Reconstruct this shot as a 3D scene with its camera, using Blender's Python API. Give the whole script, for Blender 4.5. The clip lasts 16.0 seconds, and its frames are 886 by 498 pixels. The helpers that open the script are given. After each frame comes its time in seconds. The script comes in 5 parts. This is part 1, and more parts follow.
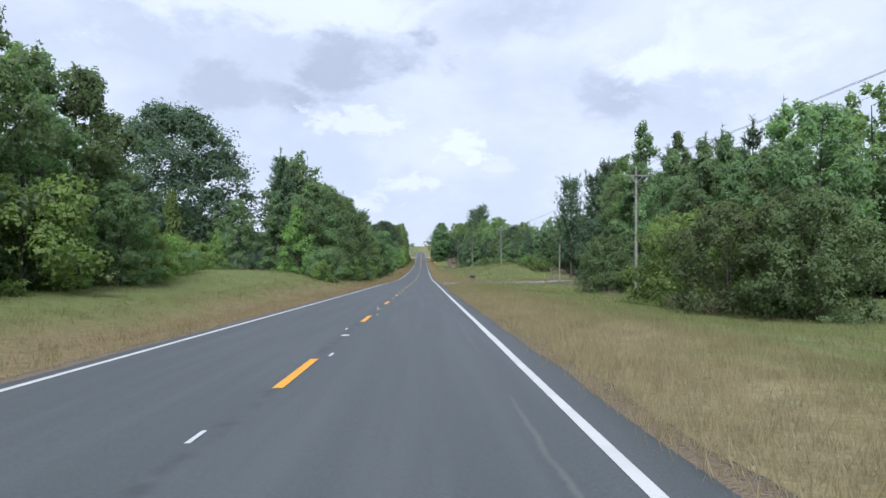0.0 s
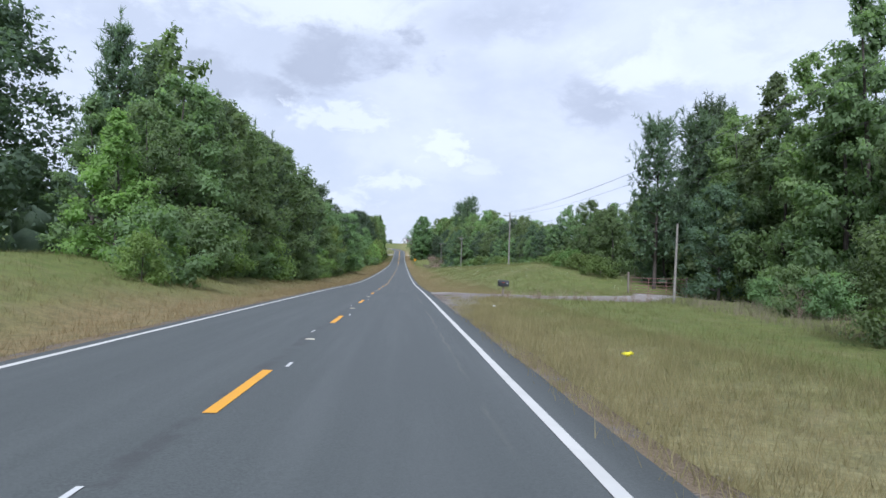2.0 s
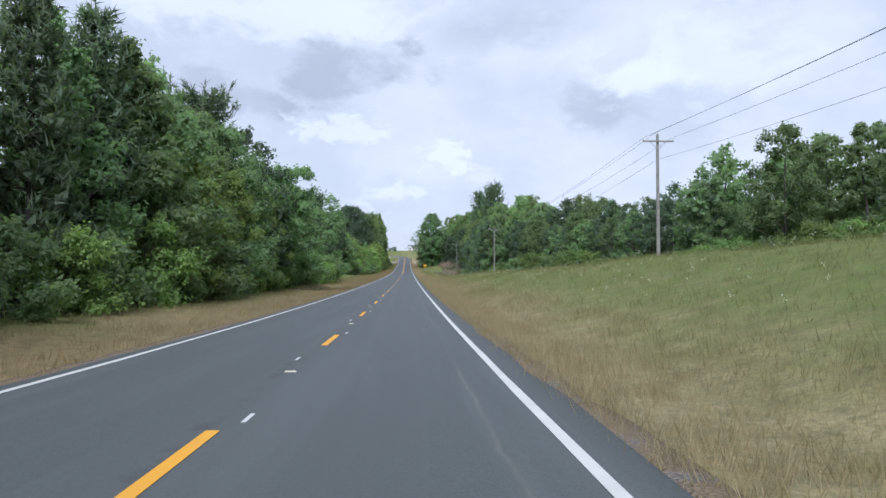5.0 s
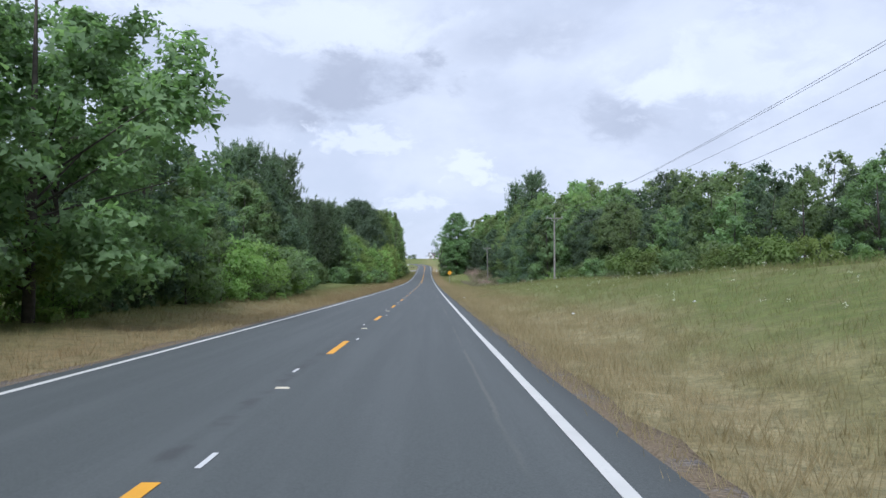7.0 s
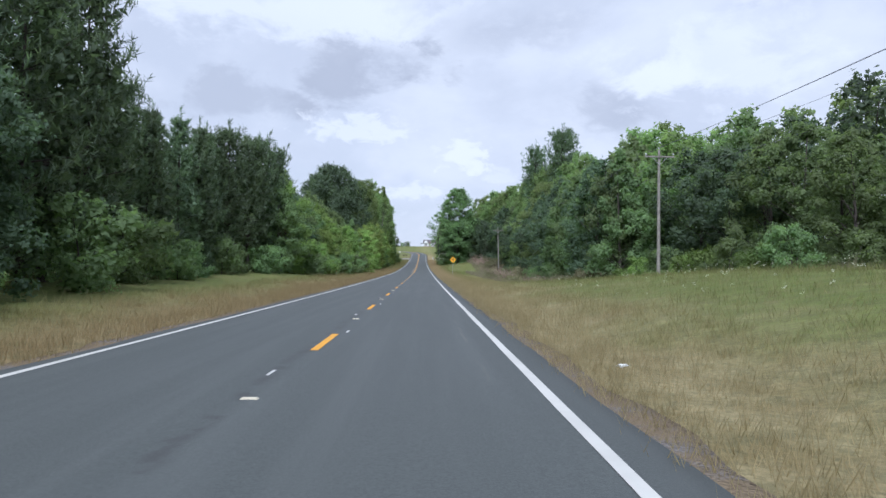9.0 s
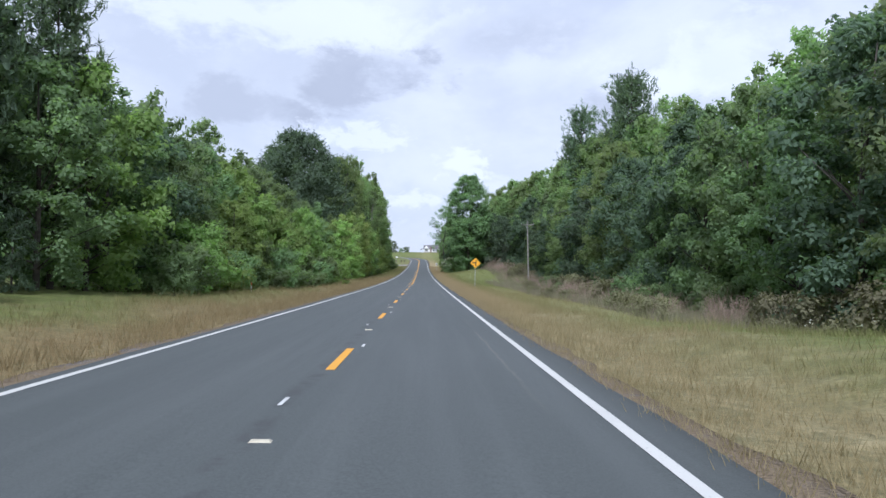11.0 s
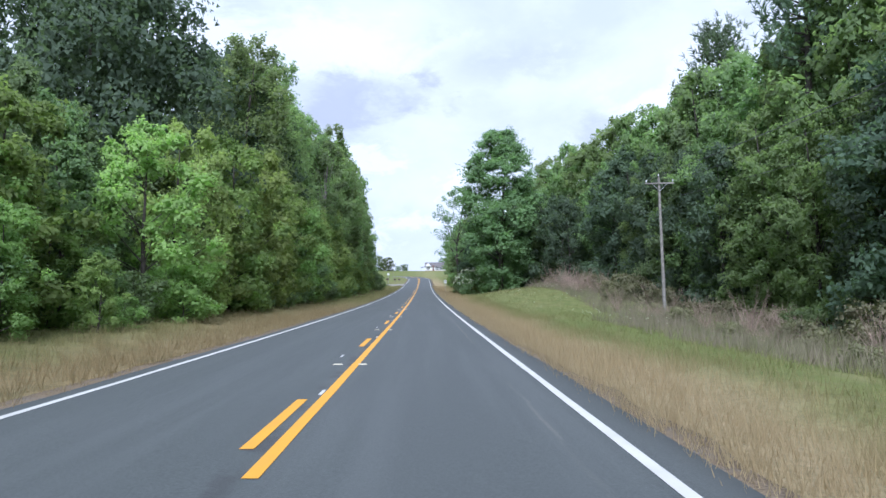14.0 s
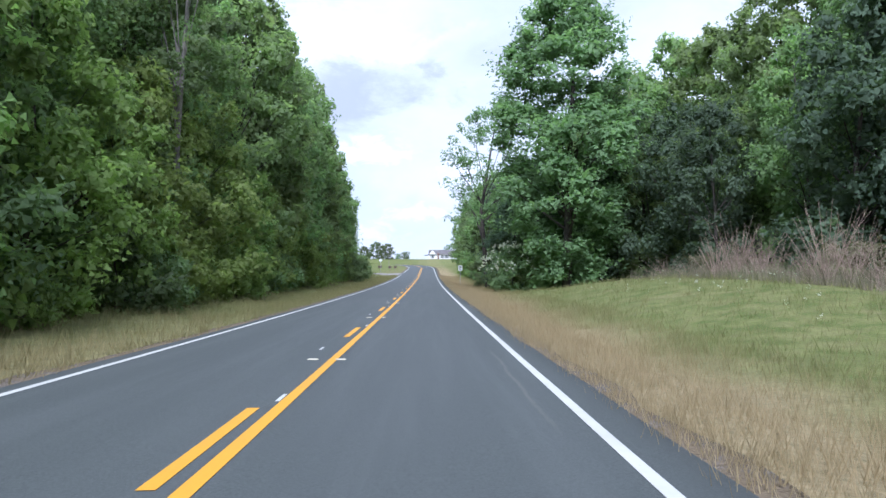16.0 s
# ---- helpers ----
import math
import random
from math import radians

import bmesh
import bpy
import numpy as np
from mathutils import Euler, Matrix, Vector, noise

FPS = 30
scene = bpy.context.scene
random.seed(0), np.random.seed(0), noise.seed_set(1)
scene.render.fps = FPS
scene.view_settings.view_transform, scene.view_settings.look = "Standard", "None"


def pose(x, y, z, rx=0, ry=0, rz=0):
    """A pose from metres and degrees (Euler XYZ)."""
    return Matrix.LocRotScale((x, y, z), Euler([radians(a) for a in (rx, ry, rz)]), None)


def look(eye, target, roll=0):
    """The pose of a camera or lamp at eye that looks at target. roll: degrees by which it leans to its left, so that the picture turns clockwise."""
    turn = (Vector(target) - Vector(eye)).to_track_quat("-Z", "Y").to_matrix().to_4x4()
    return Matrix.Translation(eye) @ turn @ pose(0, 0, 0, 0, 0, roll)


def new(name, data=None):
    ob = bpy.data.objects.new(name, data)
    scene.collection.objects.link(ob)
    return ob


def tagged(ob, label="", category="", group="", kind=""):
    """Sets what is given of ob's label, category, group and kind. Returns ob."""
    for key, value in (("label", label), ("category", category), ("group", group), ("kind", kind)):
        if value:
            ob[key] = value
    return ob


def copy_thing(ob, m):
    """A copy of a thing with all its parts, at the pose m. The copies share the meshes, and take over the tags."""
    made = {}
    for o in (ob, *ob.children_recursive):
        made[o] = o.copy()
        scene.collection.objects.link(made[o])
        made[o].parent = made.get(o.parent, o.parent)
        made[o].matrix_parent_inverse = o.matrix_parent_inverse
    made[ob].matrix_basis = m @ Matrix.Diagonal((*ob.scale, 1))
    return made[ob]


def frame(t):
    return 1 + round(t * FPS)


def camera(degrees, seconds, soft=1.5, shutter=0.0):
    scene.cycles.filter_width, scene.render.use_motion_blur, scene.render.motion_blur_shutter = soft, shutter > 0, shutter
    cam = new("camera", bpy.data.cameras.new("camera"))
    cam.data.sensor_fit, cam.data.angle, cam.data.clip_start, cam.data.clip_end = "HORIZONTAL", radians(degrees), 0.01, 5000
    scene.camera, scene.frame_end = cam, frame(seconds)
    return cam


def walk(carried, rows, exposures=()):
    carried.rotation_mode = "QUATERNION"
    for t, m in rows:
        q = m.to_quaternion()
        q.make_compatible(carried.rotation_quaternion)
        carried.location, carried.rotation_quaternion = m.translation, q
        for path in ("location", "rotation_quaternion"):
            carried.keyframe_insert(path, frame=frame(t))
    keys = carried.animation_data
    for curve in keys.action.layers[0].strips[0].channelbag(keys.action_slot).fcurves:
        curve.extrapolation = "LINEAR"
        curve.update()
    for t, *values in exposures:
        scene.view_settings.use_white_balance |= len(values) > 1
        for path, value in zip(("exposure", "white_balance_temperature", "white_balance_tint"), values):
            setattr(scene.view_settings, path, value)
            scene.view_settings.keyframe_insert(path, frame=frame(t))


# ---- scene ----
from mathutils import Vector as V3

# ---------- camera ----------
cam = camera(62.0, 16.0, soft=1.5)
PATH = [
    (0.0, 1.801, -9.047, 1.59, 90.709, 0.471, -1.465), (0.5, 1.827, 3.793, 1.341, 90.355, 0.598, -1.969),
    (1.0, 1.79, 16.561, 1.086, 90.054, -0.18, -2.325), (1.5, 1.809, 29.222, 0.83, 90.194, -0.95, -2.671),
    (2.0, 1.831, 41.657, 0.581, 90.739, -1.793, -3.143), (2.5, 1.888, 54.463, 0.333, 90.538, -0.853, -2.884),
    (3.0, 1.863, 67.126, 0.095, 90.753, -0.205, -3.23), (3.5, 1.918, 79.953, -0.148, 90.507, 0.371, -3.241),
    (6.0, 2.012, 143.038, -1.39, 92.203, -0.527, -1.844), (6.5, 2.059, 155.775, -1.512, 92.31, -0.351, -1.067),
    (7.0, 2.023, 168.539, -1.599, 92.236, -0.182, -1.078), (7.5, 1.994, 181.137, -1.671, 92.002, -0.504, -0.955),
    (8.0, 1.994, 193.829, -1.728, 92.062, -0.472, -1.027), (8.5, 1.972, 206.598, -1.763, 91.732, -0.386, -1.51),
    (9.0, 1.911, 219.213, -1.786, 91.448, -0.717, -1.499), (11.5, 1.327, 282.341, -1.773, 92.129, -0.698, -1.524),
    (12.0, 1.286, 295.146, -1.74, 92.032, -0.505, -1.615), (12.5, 1.292, 307.869, -1.695, 92.165, -0.658, -1.36),
    (13.0, 1.351, 320.475, -1.64, 92.227, -0.52, -1.211), (13.5, 1.435, 333.576, -1.544, 93.435, -0.147, -1.103),
    (14.0, 1.438, 346.793, -1.476, 93.748, 0.054, -1.388), (14.5, 1.573, 359.672, -1.401, 94.201, 0.34, -1.113),
    (15.0, 1.652, 372.243, -1.151, 93.754, 0.502, -1.197), (15.5, 1.592, 384.848, -1.018, 93.602, 0.09, -0.977),
    (16.0, 1.551, 397.365, -0.914, 93.036, -0.214, -1.076)]
walk(cam, [(r[0], pose(*r[1:])) for r in PATH], exposures=[(0.0, -0.08, 5400, 13), (3.5, -0.1, 5400, 13), (6.5, -0.16, 5400, 13), (9.0, -0.16, 5400, 13), (11.5, -0.04, 5350, 14), (12.5, 0.02, 5300, 14), (13.5, 0.14, 5250, 14), (14.5, 0.2, 5150, 15), (16.0, 0.28, 5150, 15)])

# ---------- light ----------
SUN_EL, SUN_AZ = 46.0, 186.0
world = bpy.data.worlds.new("overcast_sky")
scene.world = world
world.use_nodes = True
wn, wl = world.node_tree.nodes, world.node_tree.links
wn.clear()


def wnode(kind, **values):
    n = wn.new(kind)
    for k, v in values.items():
        n.inputs[k].default_value = v
    return n


def wmath(op, a, b=None, c=None):
    n = wn.new("ShaderNodeMath")
    n.operation = op
    for i, v in enumerate((a, b, c)):
        if v is None:
            continue
        if isinstance(v, (int, float)):
            n.inputs[i].default_value = v
        else:
            wl.new(v, n.inputs[i])
    return n.outputs[0]


def wmix(fac, a, b):
    n = wn.new("ShaderNodeMix")
    n.data_type = "RGBA"
    for sock, v in ((n.inputs[0], fac), (n.inputs[6], a), (n.inputs[7], b)):
        if isinstance(v, (int, float)):
            sock.default_value = v
        elif isinstance(v, tuple):
            sock.default_value = (*v, 1)
        else:
            wl.new(v, sock)
    return n.outputs[2]


def wramp(fac, lo, hi):
    n = wn.new("ShaderNodeMapRange")
    n.interpolation_type = "SMOOTHSTEP"
    wl.new(fac, n.inputs[0])
    n.inputs[1].default_value, n.inputs[2].default_value = lo, hi
    return n.outputs[0]


def wnoise(vec, scale, detail, rough=0.55, off=(0, 0, 0), dist=0.0):
    m = wn.new("ShaderNodeMapping")
    m.inputs["Location"].default_value = off
    wl.new(vec, m.inputs["Vector"])
    n = wnode("ShaderNodeTexNoise", Scale=scale, Detail=detail, Roughness=rough, Distortion=dist)
    wl.new(m.outputs[0], n.inputs["Vector"])
    return n.outputs["Fac"]


sky = wn.new("ShaderNodeTexSky")
sky.sky_type, sky.sun_disc = "NISHITA", False
sky.sun_elevation, sky.sun_rotation = radians(SUN_EL), radians(SUN_AZ)
tc = wn.new("ShaderNodeTexCoord")
sep = wn.new("ShaderNodeSeparateXYZ")
wl.new(tc.outputs["Generated"], sep.inputs[0])
# cloud deck: bright overcast with heaped grey and white cloud, thin blue-grey between
stretch = wn.new("ShaderNodeMapping")
stretch.inputs["Scale"].default_value = (1.0, 1.0, 1.7)
wl.new(tc.outputs["Generated"], stretch.inputs["Vector"])
deck = stretch.outputs[0]
big = wnoise(deck, 2.6, 6, 0.52, (0.35, 0.0, 0.62), 0.12)
fine = wnoise(deck, 7.5, 7, 0.58, (1.7, 5.2, 0.4), 0.2)
shade = wnoise(deck, 3.6, 6, 0.55, (4.3, 2.2, 1.1), 0.15)
billow = wnoise(deck, 11.0, 8, 0.62, (2.1, 0.3, 3.7), 0.3)
curl = wnoise(deck, 38.0, 6, 0.6, (0.7, 4.1, 1.9), 0.4)
body = wmath("ADD", wmath("MULTIPLY", big, 0.72), wmath("MULTIPLY", fine, 0.28))
cover = wramp(body, 0.40, 0.56)
haze = wmix(0.86, sky.outputs[0], (8.75, 8.8, 9.0))
puff = wmix(wramp(shade, 0.40, 0.66), (10.1, 10.1, 10.2), (8.0, 8.15, 8.5))
clouds = wmix(wmath("MULTIPLY", cover, 0.85), haze, puff)
azim = wmath("MULTIPLY", wmath("ARCTAN2", sep.outputs[0], sep.outputs[1]), 180 / math.pi)
elev = wmath("MULTIPLY", wmath("ARCSINE", sep.outputs[2]), 180 / math.pi)
GREY, WHITE = (6.1, 6.25, 6.7), (11.0, 11.0, 11.0)
# the heaps that stand over the road: azimuth, elevation, half widths (degrees), tone, strength
for ca, ce, wa, we, tone, amount in (
        (-8.0, 18.6, 13.0, 2.6, WHITE, 0.75), (22.0, 15.5, 8.0, 3.2, WHITE, 0.65), (-5.4, 14.9, 5.0, 1.9, GREY, 0.85), (-14.4, 12.9, 3.9, 1.7, GREY, 0.6),
        (14.6, 12.3, 4.2, 1.9, GREY, 0.6), (17.6, 14.2, 3.2, 2.0, WHITE, 0.9), (6.0, 18.0, 5.5, 1.6, GREY, 0.4), (-4.4, 10.6, 3.4, 0.9, WHITE, 0.7),
        (3.1, 8.7, 1.7, 1.15, WHITE, 0.9), (-1.2, 5.9, 1.9, 0.55, WHITE, 0.7), (6.2, 7.1, 1.6, 0.6, WHITE, 0.4), (-4.6, 4.4, 1.8, 0.8, WHITE, 0.5)):
    da = wmath("DIVIDE", wmath("SUBTRACT", azim, ca), wa)
    de = wmath("DIVIDE", wmath("SUBTRACT", elev, ce), we)
    far = wmath("SQRT", wmath("ADD", wmath("MULTIPLY", da, da), wmath("MULTIPLY", de, de)))
    far = wmath("ADD", far, wmath("ADD", wmath("MULTIPLY", wmath("SUBTRACT", billow if we > 1.2 else curl, 0.5), 4.6), wmath("MULTIPLY", wmath("SUBTRACT", fine, 0.5), 2.2)))
    edge = wmath("SUBTRACT", 1.0, wramp(far, 0.30, 1.35))
    clouds = wmix(wmath("MULTIPLY", edge, amount), clouds, tone)
bg = wnode("ShaderNodeBackground", Strength=0.096)
wl.new(clouds, bg.inputs["Color"])
wout = wn.new("ShaderNodeOutputWorld")
wl.new(bg.outputs[0], wout.inputs[0])

sun_data = bpy.data.lights.new("sun", "SUN")
sun_data.energy, sun_data.angle, sun_data.color = 4.5, radians(22), (1.0, 0.96, 0.90)
sun = new("sun", sun_data)
az, el = radians(SUN_AZ), radians(SUN_EL)
sun_dir = V3((math.sin(az) * math.cos(el), math.cos(az) * math.cos(el), math.sin(el)))
sun.matrix_world = look((0, 0, 60), V3((0, 0, 60)) - sun_dir)


# ---------- materials ----------
class Mat:
    """Small wrapper round a node material."""

    def __init__(self, name, rough=0.8, metal=0.0, spec=0.3):
        self.m = bpy.data.materials.new(name)
        self.m.use_nodes = True
        self.n, self.l = self.m.node_tree.nodes, self.m.node_tree.links
        self.p = self.n["Principled BSDF"]
        self.p.inputs["Roughness"].default_value = rough
        self.p.inputs["Metallic"].default_value = metal
        self.p.inputs["Specular IOR Level"].default_value = spec
        self.out = self.n["Material Output"]

    def put(self, sock, v):
        if isinstance(v, (int, float)):
            sock.default_value = v
        elif isinstance(v, tuple):
            sock.default_value = (*v, 1) if len(v) == 3 and sock.type == "RGBA" else v
        else:
            self.l.new(v, sock)

    def math(self, op, a, b=0.0, c=0.0):
        n = self.n.new("ShaderNodeMath")
        n.operation = op
        for s, v in zip(n.inputs, (a, b, c)):
            self.put(s, v)
        return n.outputs[0]

    def mix(self, f, a, b, mode="MIX"):
        n = self.n.new("ShaderNodeMix")
        n.data_type, n.blend_type = "RGBA", mode
        for i, v in ((0, f), (6, a), (7, b)):
            self.put(n.inputs[i], v)
        return n.outputs[2]

    def ramp(self, f, lo, hi, a=0.0, b=1.0):
        n = self.n.new("ShaderNodeMapRange")
        n.interpolation_type = "SMOOTHSTEP"
        for s, v in zip(n.inputs, (f, lo, hi, a, b)):
            self.put(s, v)
        return n.outputs[0]

    def pos(self):
        return self.n.new("ShaderNodeNewGeometry").outputs["Position"]

    def xyz(self, v):
        n = self.n.new("ShaderNodeSeparateXYZ")
        self.l.new(v, n.inputs[0])
        return n.outputs

    def obj(self):
        return self.n.new("ShaderNodeTexCoord").outputs["Object"]

    def noise(self, vec, scale, detail=4, rough=0.6, stretch=None):
        if stretch:
            mp = self.n.new("ShaderNodeMapping")
            mp.inputs["Scale"].default_value = stretch
            self.l.new(vec, mp.inputs["Vector"])
            vec = mp.outputs[0]
        n = self.n.new("ShaderNodeTexNoise")
        n.inputs["Scale"].default_value, n.inputs["Detail"].default_value, n.inputs["Roughness"].default_value = scale, detail, rough
        self.l.new(vec, n.inputs["Vector"])
        return n.outputs["Fac"]

    def island(self):
        return self.n.new("ShaderNodeNewGeometry").outputs["Random Per Island"]

    def rand(self):
        return self.n.new("ShaderNodeObjectInfo").outputs["Random"]

    def color(self, c):
        self.put(self.p.inputs["Base Color"], c)

    def bump(self, h, strength=0.3, dist=0.05):
        n = self.n.new("ShaderNodeBump")
        n.inputs["Strength"].default_value, n.inputs["Distance"].default_value = strength, dist
        self.l.new(h, n.inputs["Height"])
        self.l.new(n.outputs[0], self.p.inputs["Normal"])


def plain(name, col, rough=0.7, metal=0.0, spec=0.3, vary=0.25, scale=6.0, bump=0.15):
    """A painted, wooden or metal surface with grain and wear at two scales."""
    k = Mat(name, rough, metal, spec)
    o = k.obj()
    f = k.math("ADD", k.math("MULTIPLY", k.noise(o, scale), 0.6), k.math("MULTIPLY", k.noise(o, scale * 9, 3), 0.4))
    lo = tuple(c * (1 - vary) for c in col)
    hi = tuple(min(1, c * (1 + vary)) for c in col)
    k.color(k.mix(k.ramp(f, 0.3, 0.7), lo, hi))
    if bump:
        k.bump(f, bump, 0.01)
    return k.m


def leafy(name, dark, light, through_amount=0.3, tint=0.35):
    """Foliage: leaves that differ one by one, plant by plant, and let some light through."""
    k = Mat(name, 0.65, 0.0, 0.15)
    grain = k.math("ADD", k.ramp(k.noise(k.pos(), 1.1, 4, 0.65), 0.3, 0.7, 0.0, 0.35), k.ramp(k.noise(k.pos(), 6.5, 3, 0.7), 0.35, 0.65, 0.0, 0.3))
    base = k.mix(k.math("ADD", k.math("MULTIPLY", k.island(), 0.35), grain), dark, light)
    big = k.noise(k.pos(), 0.35, 3)
    base = k.mix(k.ramp(big, 0.35, 0.65, 0.0, 0.5), base, tuple(c * 0.7 for c in dark))
    hue = k.n.new("ShaderNodeHueSaturation")
    k.put(hue.inputs["Hue"], k.math("ADD", k.math("MULTIPLY", k.rand(), 0.04), 0.484))
    k.put(hue.inputs["Value"], k.math("ADD", k.math("MULTIPLY", k.rand(), tint * 2), 1 - tint))
    k.put(hue.inputs["Color"], base)
    k.color(hue.outputs[0])
    tr = k.n.new("ShaderNodeBsdfTranslucent")
    k.put(tr.inputs["Color"], k.mix(1.0, hue.outputs[0], (1.9, 2.1, 1.3), "MULTIPLY"))
    mx = k.n.new("ShaderNodeMixShader")
    mx.inputs[0].default_value = through_amount
    k.l.new(k.p.outputs[0], mx.inputs[1])
    k.l.new(tr.outputs[0], mx.inputs[2])
    k.l.new(mx.outputs[0], k.out.inputs["Surface"])
    return k.m


M_LEAF = leafy("leaf_green", (0.118, 0.164, 0.084), (0.228, 0.294, 0.140), 0.45, 0.25)
# leaf_green brightened by colour, making up for shade on the tall hardwoods
M_LEAF_LIT = leafy("leaf_green_lightened", (0.146, 0.200, 0.094), (0.280, 0.352, 0.158), 0.5, 0.22)
M_BRIGHT = leafy("leaf_bright", (0.148, 0.205, 0.068), (0.275, 0.350, 0.120), 0.45, 0.22)
# yellow-green leaf_bright raised in tone: skylight painted onto saplings below tall trees
M_BRIGHT_LIT = leafy("leaf_bright_lightened", (0.200, 0.262, 0.085), (0.345, 0.425, 0.155), 0.45, 0.22)
M_OAK = leafy("leaf_dark", (0.076, 0.110, 0.074), (0.150, 0.194, 0.122), 0.42, 0.22)
M_PINE = leafy("needles", (0.104, 0.146, 0.096), (0.200, 0.252, 0.158), 0.38, 0.22)
M_CEDAR = leafy("cedar_green", (0.088, 0.118, 0.055), (0.178, 0.215, 0.095), 0.35, 0.22)
M_SCRUB = leafy("scrub_leaf", (0.140, 0.135, 0.080), (0.240, 0.222, 0.135), 0.3, 0.2)
M_KUDZU = leafy("vine_leaf", (0.105, 0.150, 0.048), (0.175, 0.235, 0.075), 0.3, 0.2)
M_FLOWER = leafy("blossom", (0.45, 0.46, 0.38), (0.65, 0.65, 0.55), 0.3, 0.1)
M_DEAD = plain("dead_stalk", (0.33, 0.245, 0.19), 0.9, vary=0.4, scale=2.0, bump=0)
M_PALEBARK = plain("pale_bark", (0.22, 0.20, 0.175), 0.9, vary=0.4, scale=4.0, bump=0.5)
M_BARK = plain("bark", (0.075, 0.064, 0.055), 0.95, vary=0.45, scale=5.0, bump=0.6)


def grass_colours(k):
    """Dry tan growth beside the pavement, greener turf farther out, patchy at several scales."""
    p = k.pos()
    x, y, z = k.xyz(p)
    n1 = k.noise(p, 0.16, 5, 0.6)
    n2 = k.noise(p, 1.3, 4, 0.65)
    away = k.math("SUBTRACT", k.math("ABSOLUTE", k.math("ADD", x, 0.1)), 3.9)
    reach = k.math("MULTIPLY", k.ramp(y, 285.0, 320.0, 0.0, 1.0), k.ramp(x, 0.0, 1.0))
    edge = k.math("ADD", away, k.math("MULTIPLY", k.math("SUBTRACT", n1, 0.5), k.math("SUBTRACT", 9.0, k.math("MULTIPLY", reach, 5.0))))
    dry = k.ramp(edge, 1.6, k.math("SUBTRACT", 8.0, k.math("MULTIPLY", reach, 3.2)), 1.0, 0.0)
    dry = k.math("MAXIMUM", dry, k.ramp(n1, 0.52, 0.74, 0.0, 0.55))
    dry = k.math("MULTIPLY", dry, k.ramp(y, 560.0, 660.0, 1.0, 0.3))
    dry = k.math("MULTIPLY", dry, k.math("SUBTRACT", 1.0, k.math("MULTIPLY", k.ramp(x, -4.0, -3.0, 0.62, 0.0), k.ramp(y, 395.0, 430.0))))
    dry = k.math("MULTIPLY", dry, k.math("SUBTRACT", 1.0, k.math("MULTIPLY", k.math("MULTIPLY", k.ramp(x, 0.0, 1.0), k.ramp(y, 32.0, 50.0)), k.ramp(y, 84.0, 100.0, 0.3, 0.0))))
    below = k.math("MULTIPLY", k.ramp(y, 288.0, 306.0), k.ramp(y, 346.0, 366.0, 0.42, 0.0))
    below = k.math("MAXIMUM", below, k.math("MULTIPLY", k.ramp(y, 394.0, 414.0), k.ramp(n2, 0.35, 0.7, 0.0, 0.28)))
    dry = k.math("MAXIMUM", dry, k.math("MULTIPLY", below, k.math("MULTIPLY", k.ramp(x, 0.0, 1.0), k.ramp(x, 24.0, 34.0, 1.0, 0.0))))
    green = k.mix(k.ramp(n2, 0.3, 0.7), (0.122, 0.166, 0.040), (0.218, 0.254, 0.070))
    tan = k.mix(k.ramp(n2, 0.3, 0.7), (0.27, 0.218, 0.105), (0.46, 0.385, 0.215))
    rust = k.math("MULTIPLY", k.ramp(k.noise(p, 0.45, 4, 0.6), 0.52, 0.7), 0.28)
    rust = k.math("MAXIMUM", rust, k.math("MULTIPLY", k.math("MULTIPLY", k.ramp(x, -4.0, -3.0, 1.0, 0.0), k.ramp(y, 385.0, 425.0, 1.0, 0.3)), k.ramp(n2, 0.25, 0.65, 0.55, 0.95)))
    tan = k.mix(rust, tan, (0.275, 0.198, 0.098))
    tan = k.mix(k.math("MULTIPLY", reach, 0.72), tan, (0.435, 0.335, 0.195))
    col = k.mix(dry, green, tan)
    n3 = k.noise(p, 2.6, 4, 0.7)
    col = k.mix(k.math("MULTIPLY", k.ramp(n3, 0.42, 0.66, 0.0, 0.55), k.math("SUBTRACT", 1.0, k.math("MULTIPLY", reach, 0.6))), col, (0.085, 0.088, 0.04))
    col = k.mix(k.ramp(k.noise(p, 0.8, 5, 0.7), 0.52, 0.7, 0.0, 0.5), col, (0.30, 0.25, 0.13))
    return col, n1, n2


def ground_material():
    k = Mat("roadside_turf", 0.95, 0, 0.1)
    col, n1, n2 = grass_colours(k)
    p = k.pos()
    fine = k.noise(p, 9.0, 5, 0.7)
    col = k.mix(k.ramp(fine, 0.3, 0.75, 0.1, 0.65), col, (0.09, 0.088, 0.045))
    k.color(col)
    k.bump(k.math("ADD", fine, n2), 0.6, 0.12)
    return k.m


def blade_material():
    k = Mat("grass_blades", 0.8, 0, 0.15)
    col, n1, n2 = grass_colours(k)
    col = k.mix(k.math("MULTIPLY", k.island(), 0.45), col, (0.41, 0.34, 0.195))
    k.color(col)
    tr = k.n.new("ShaderNodeBsdfTranslucent")
    k.put(tr.inputs["Color"], col)
    mx = k.n.new("ShaderNodeMixShader")
    mx.inputs[0].default_value = 0.45
    k.l.new(k.p.outputs[0], mx.inputs[1])
    k.l.new(tr.outputs[0], mx.inputs[2])
    k.l.new(mx.outputs[0], k.out.inputs["Surface"])
    return k.m


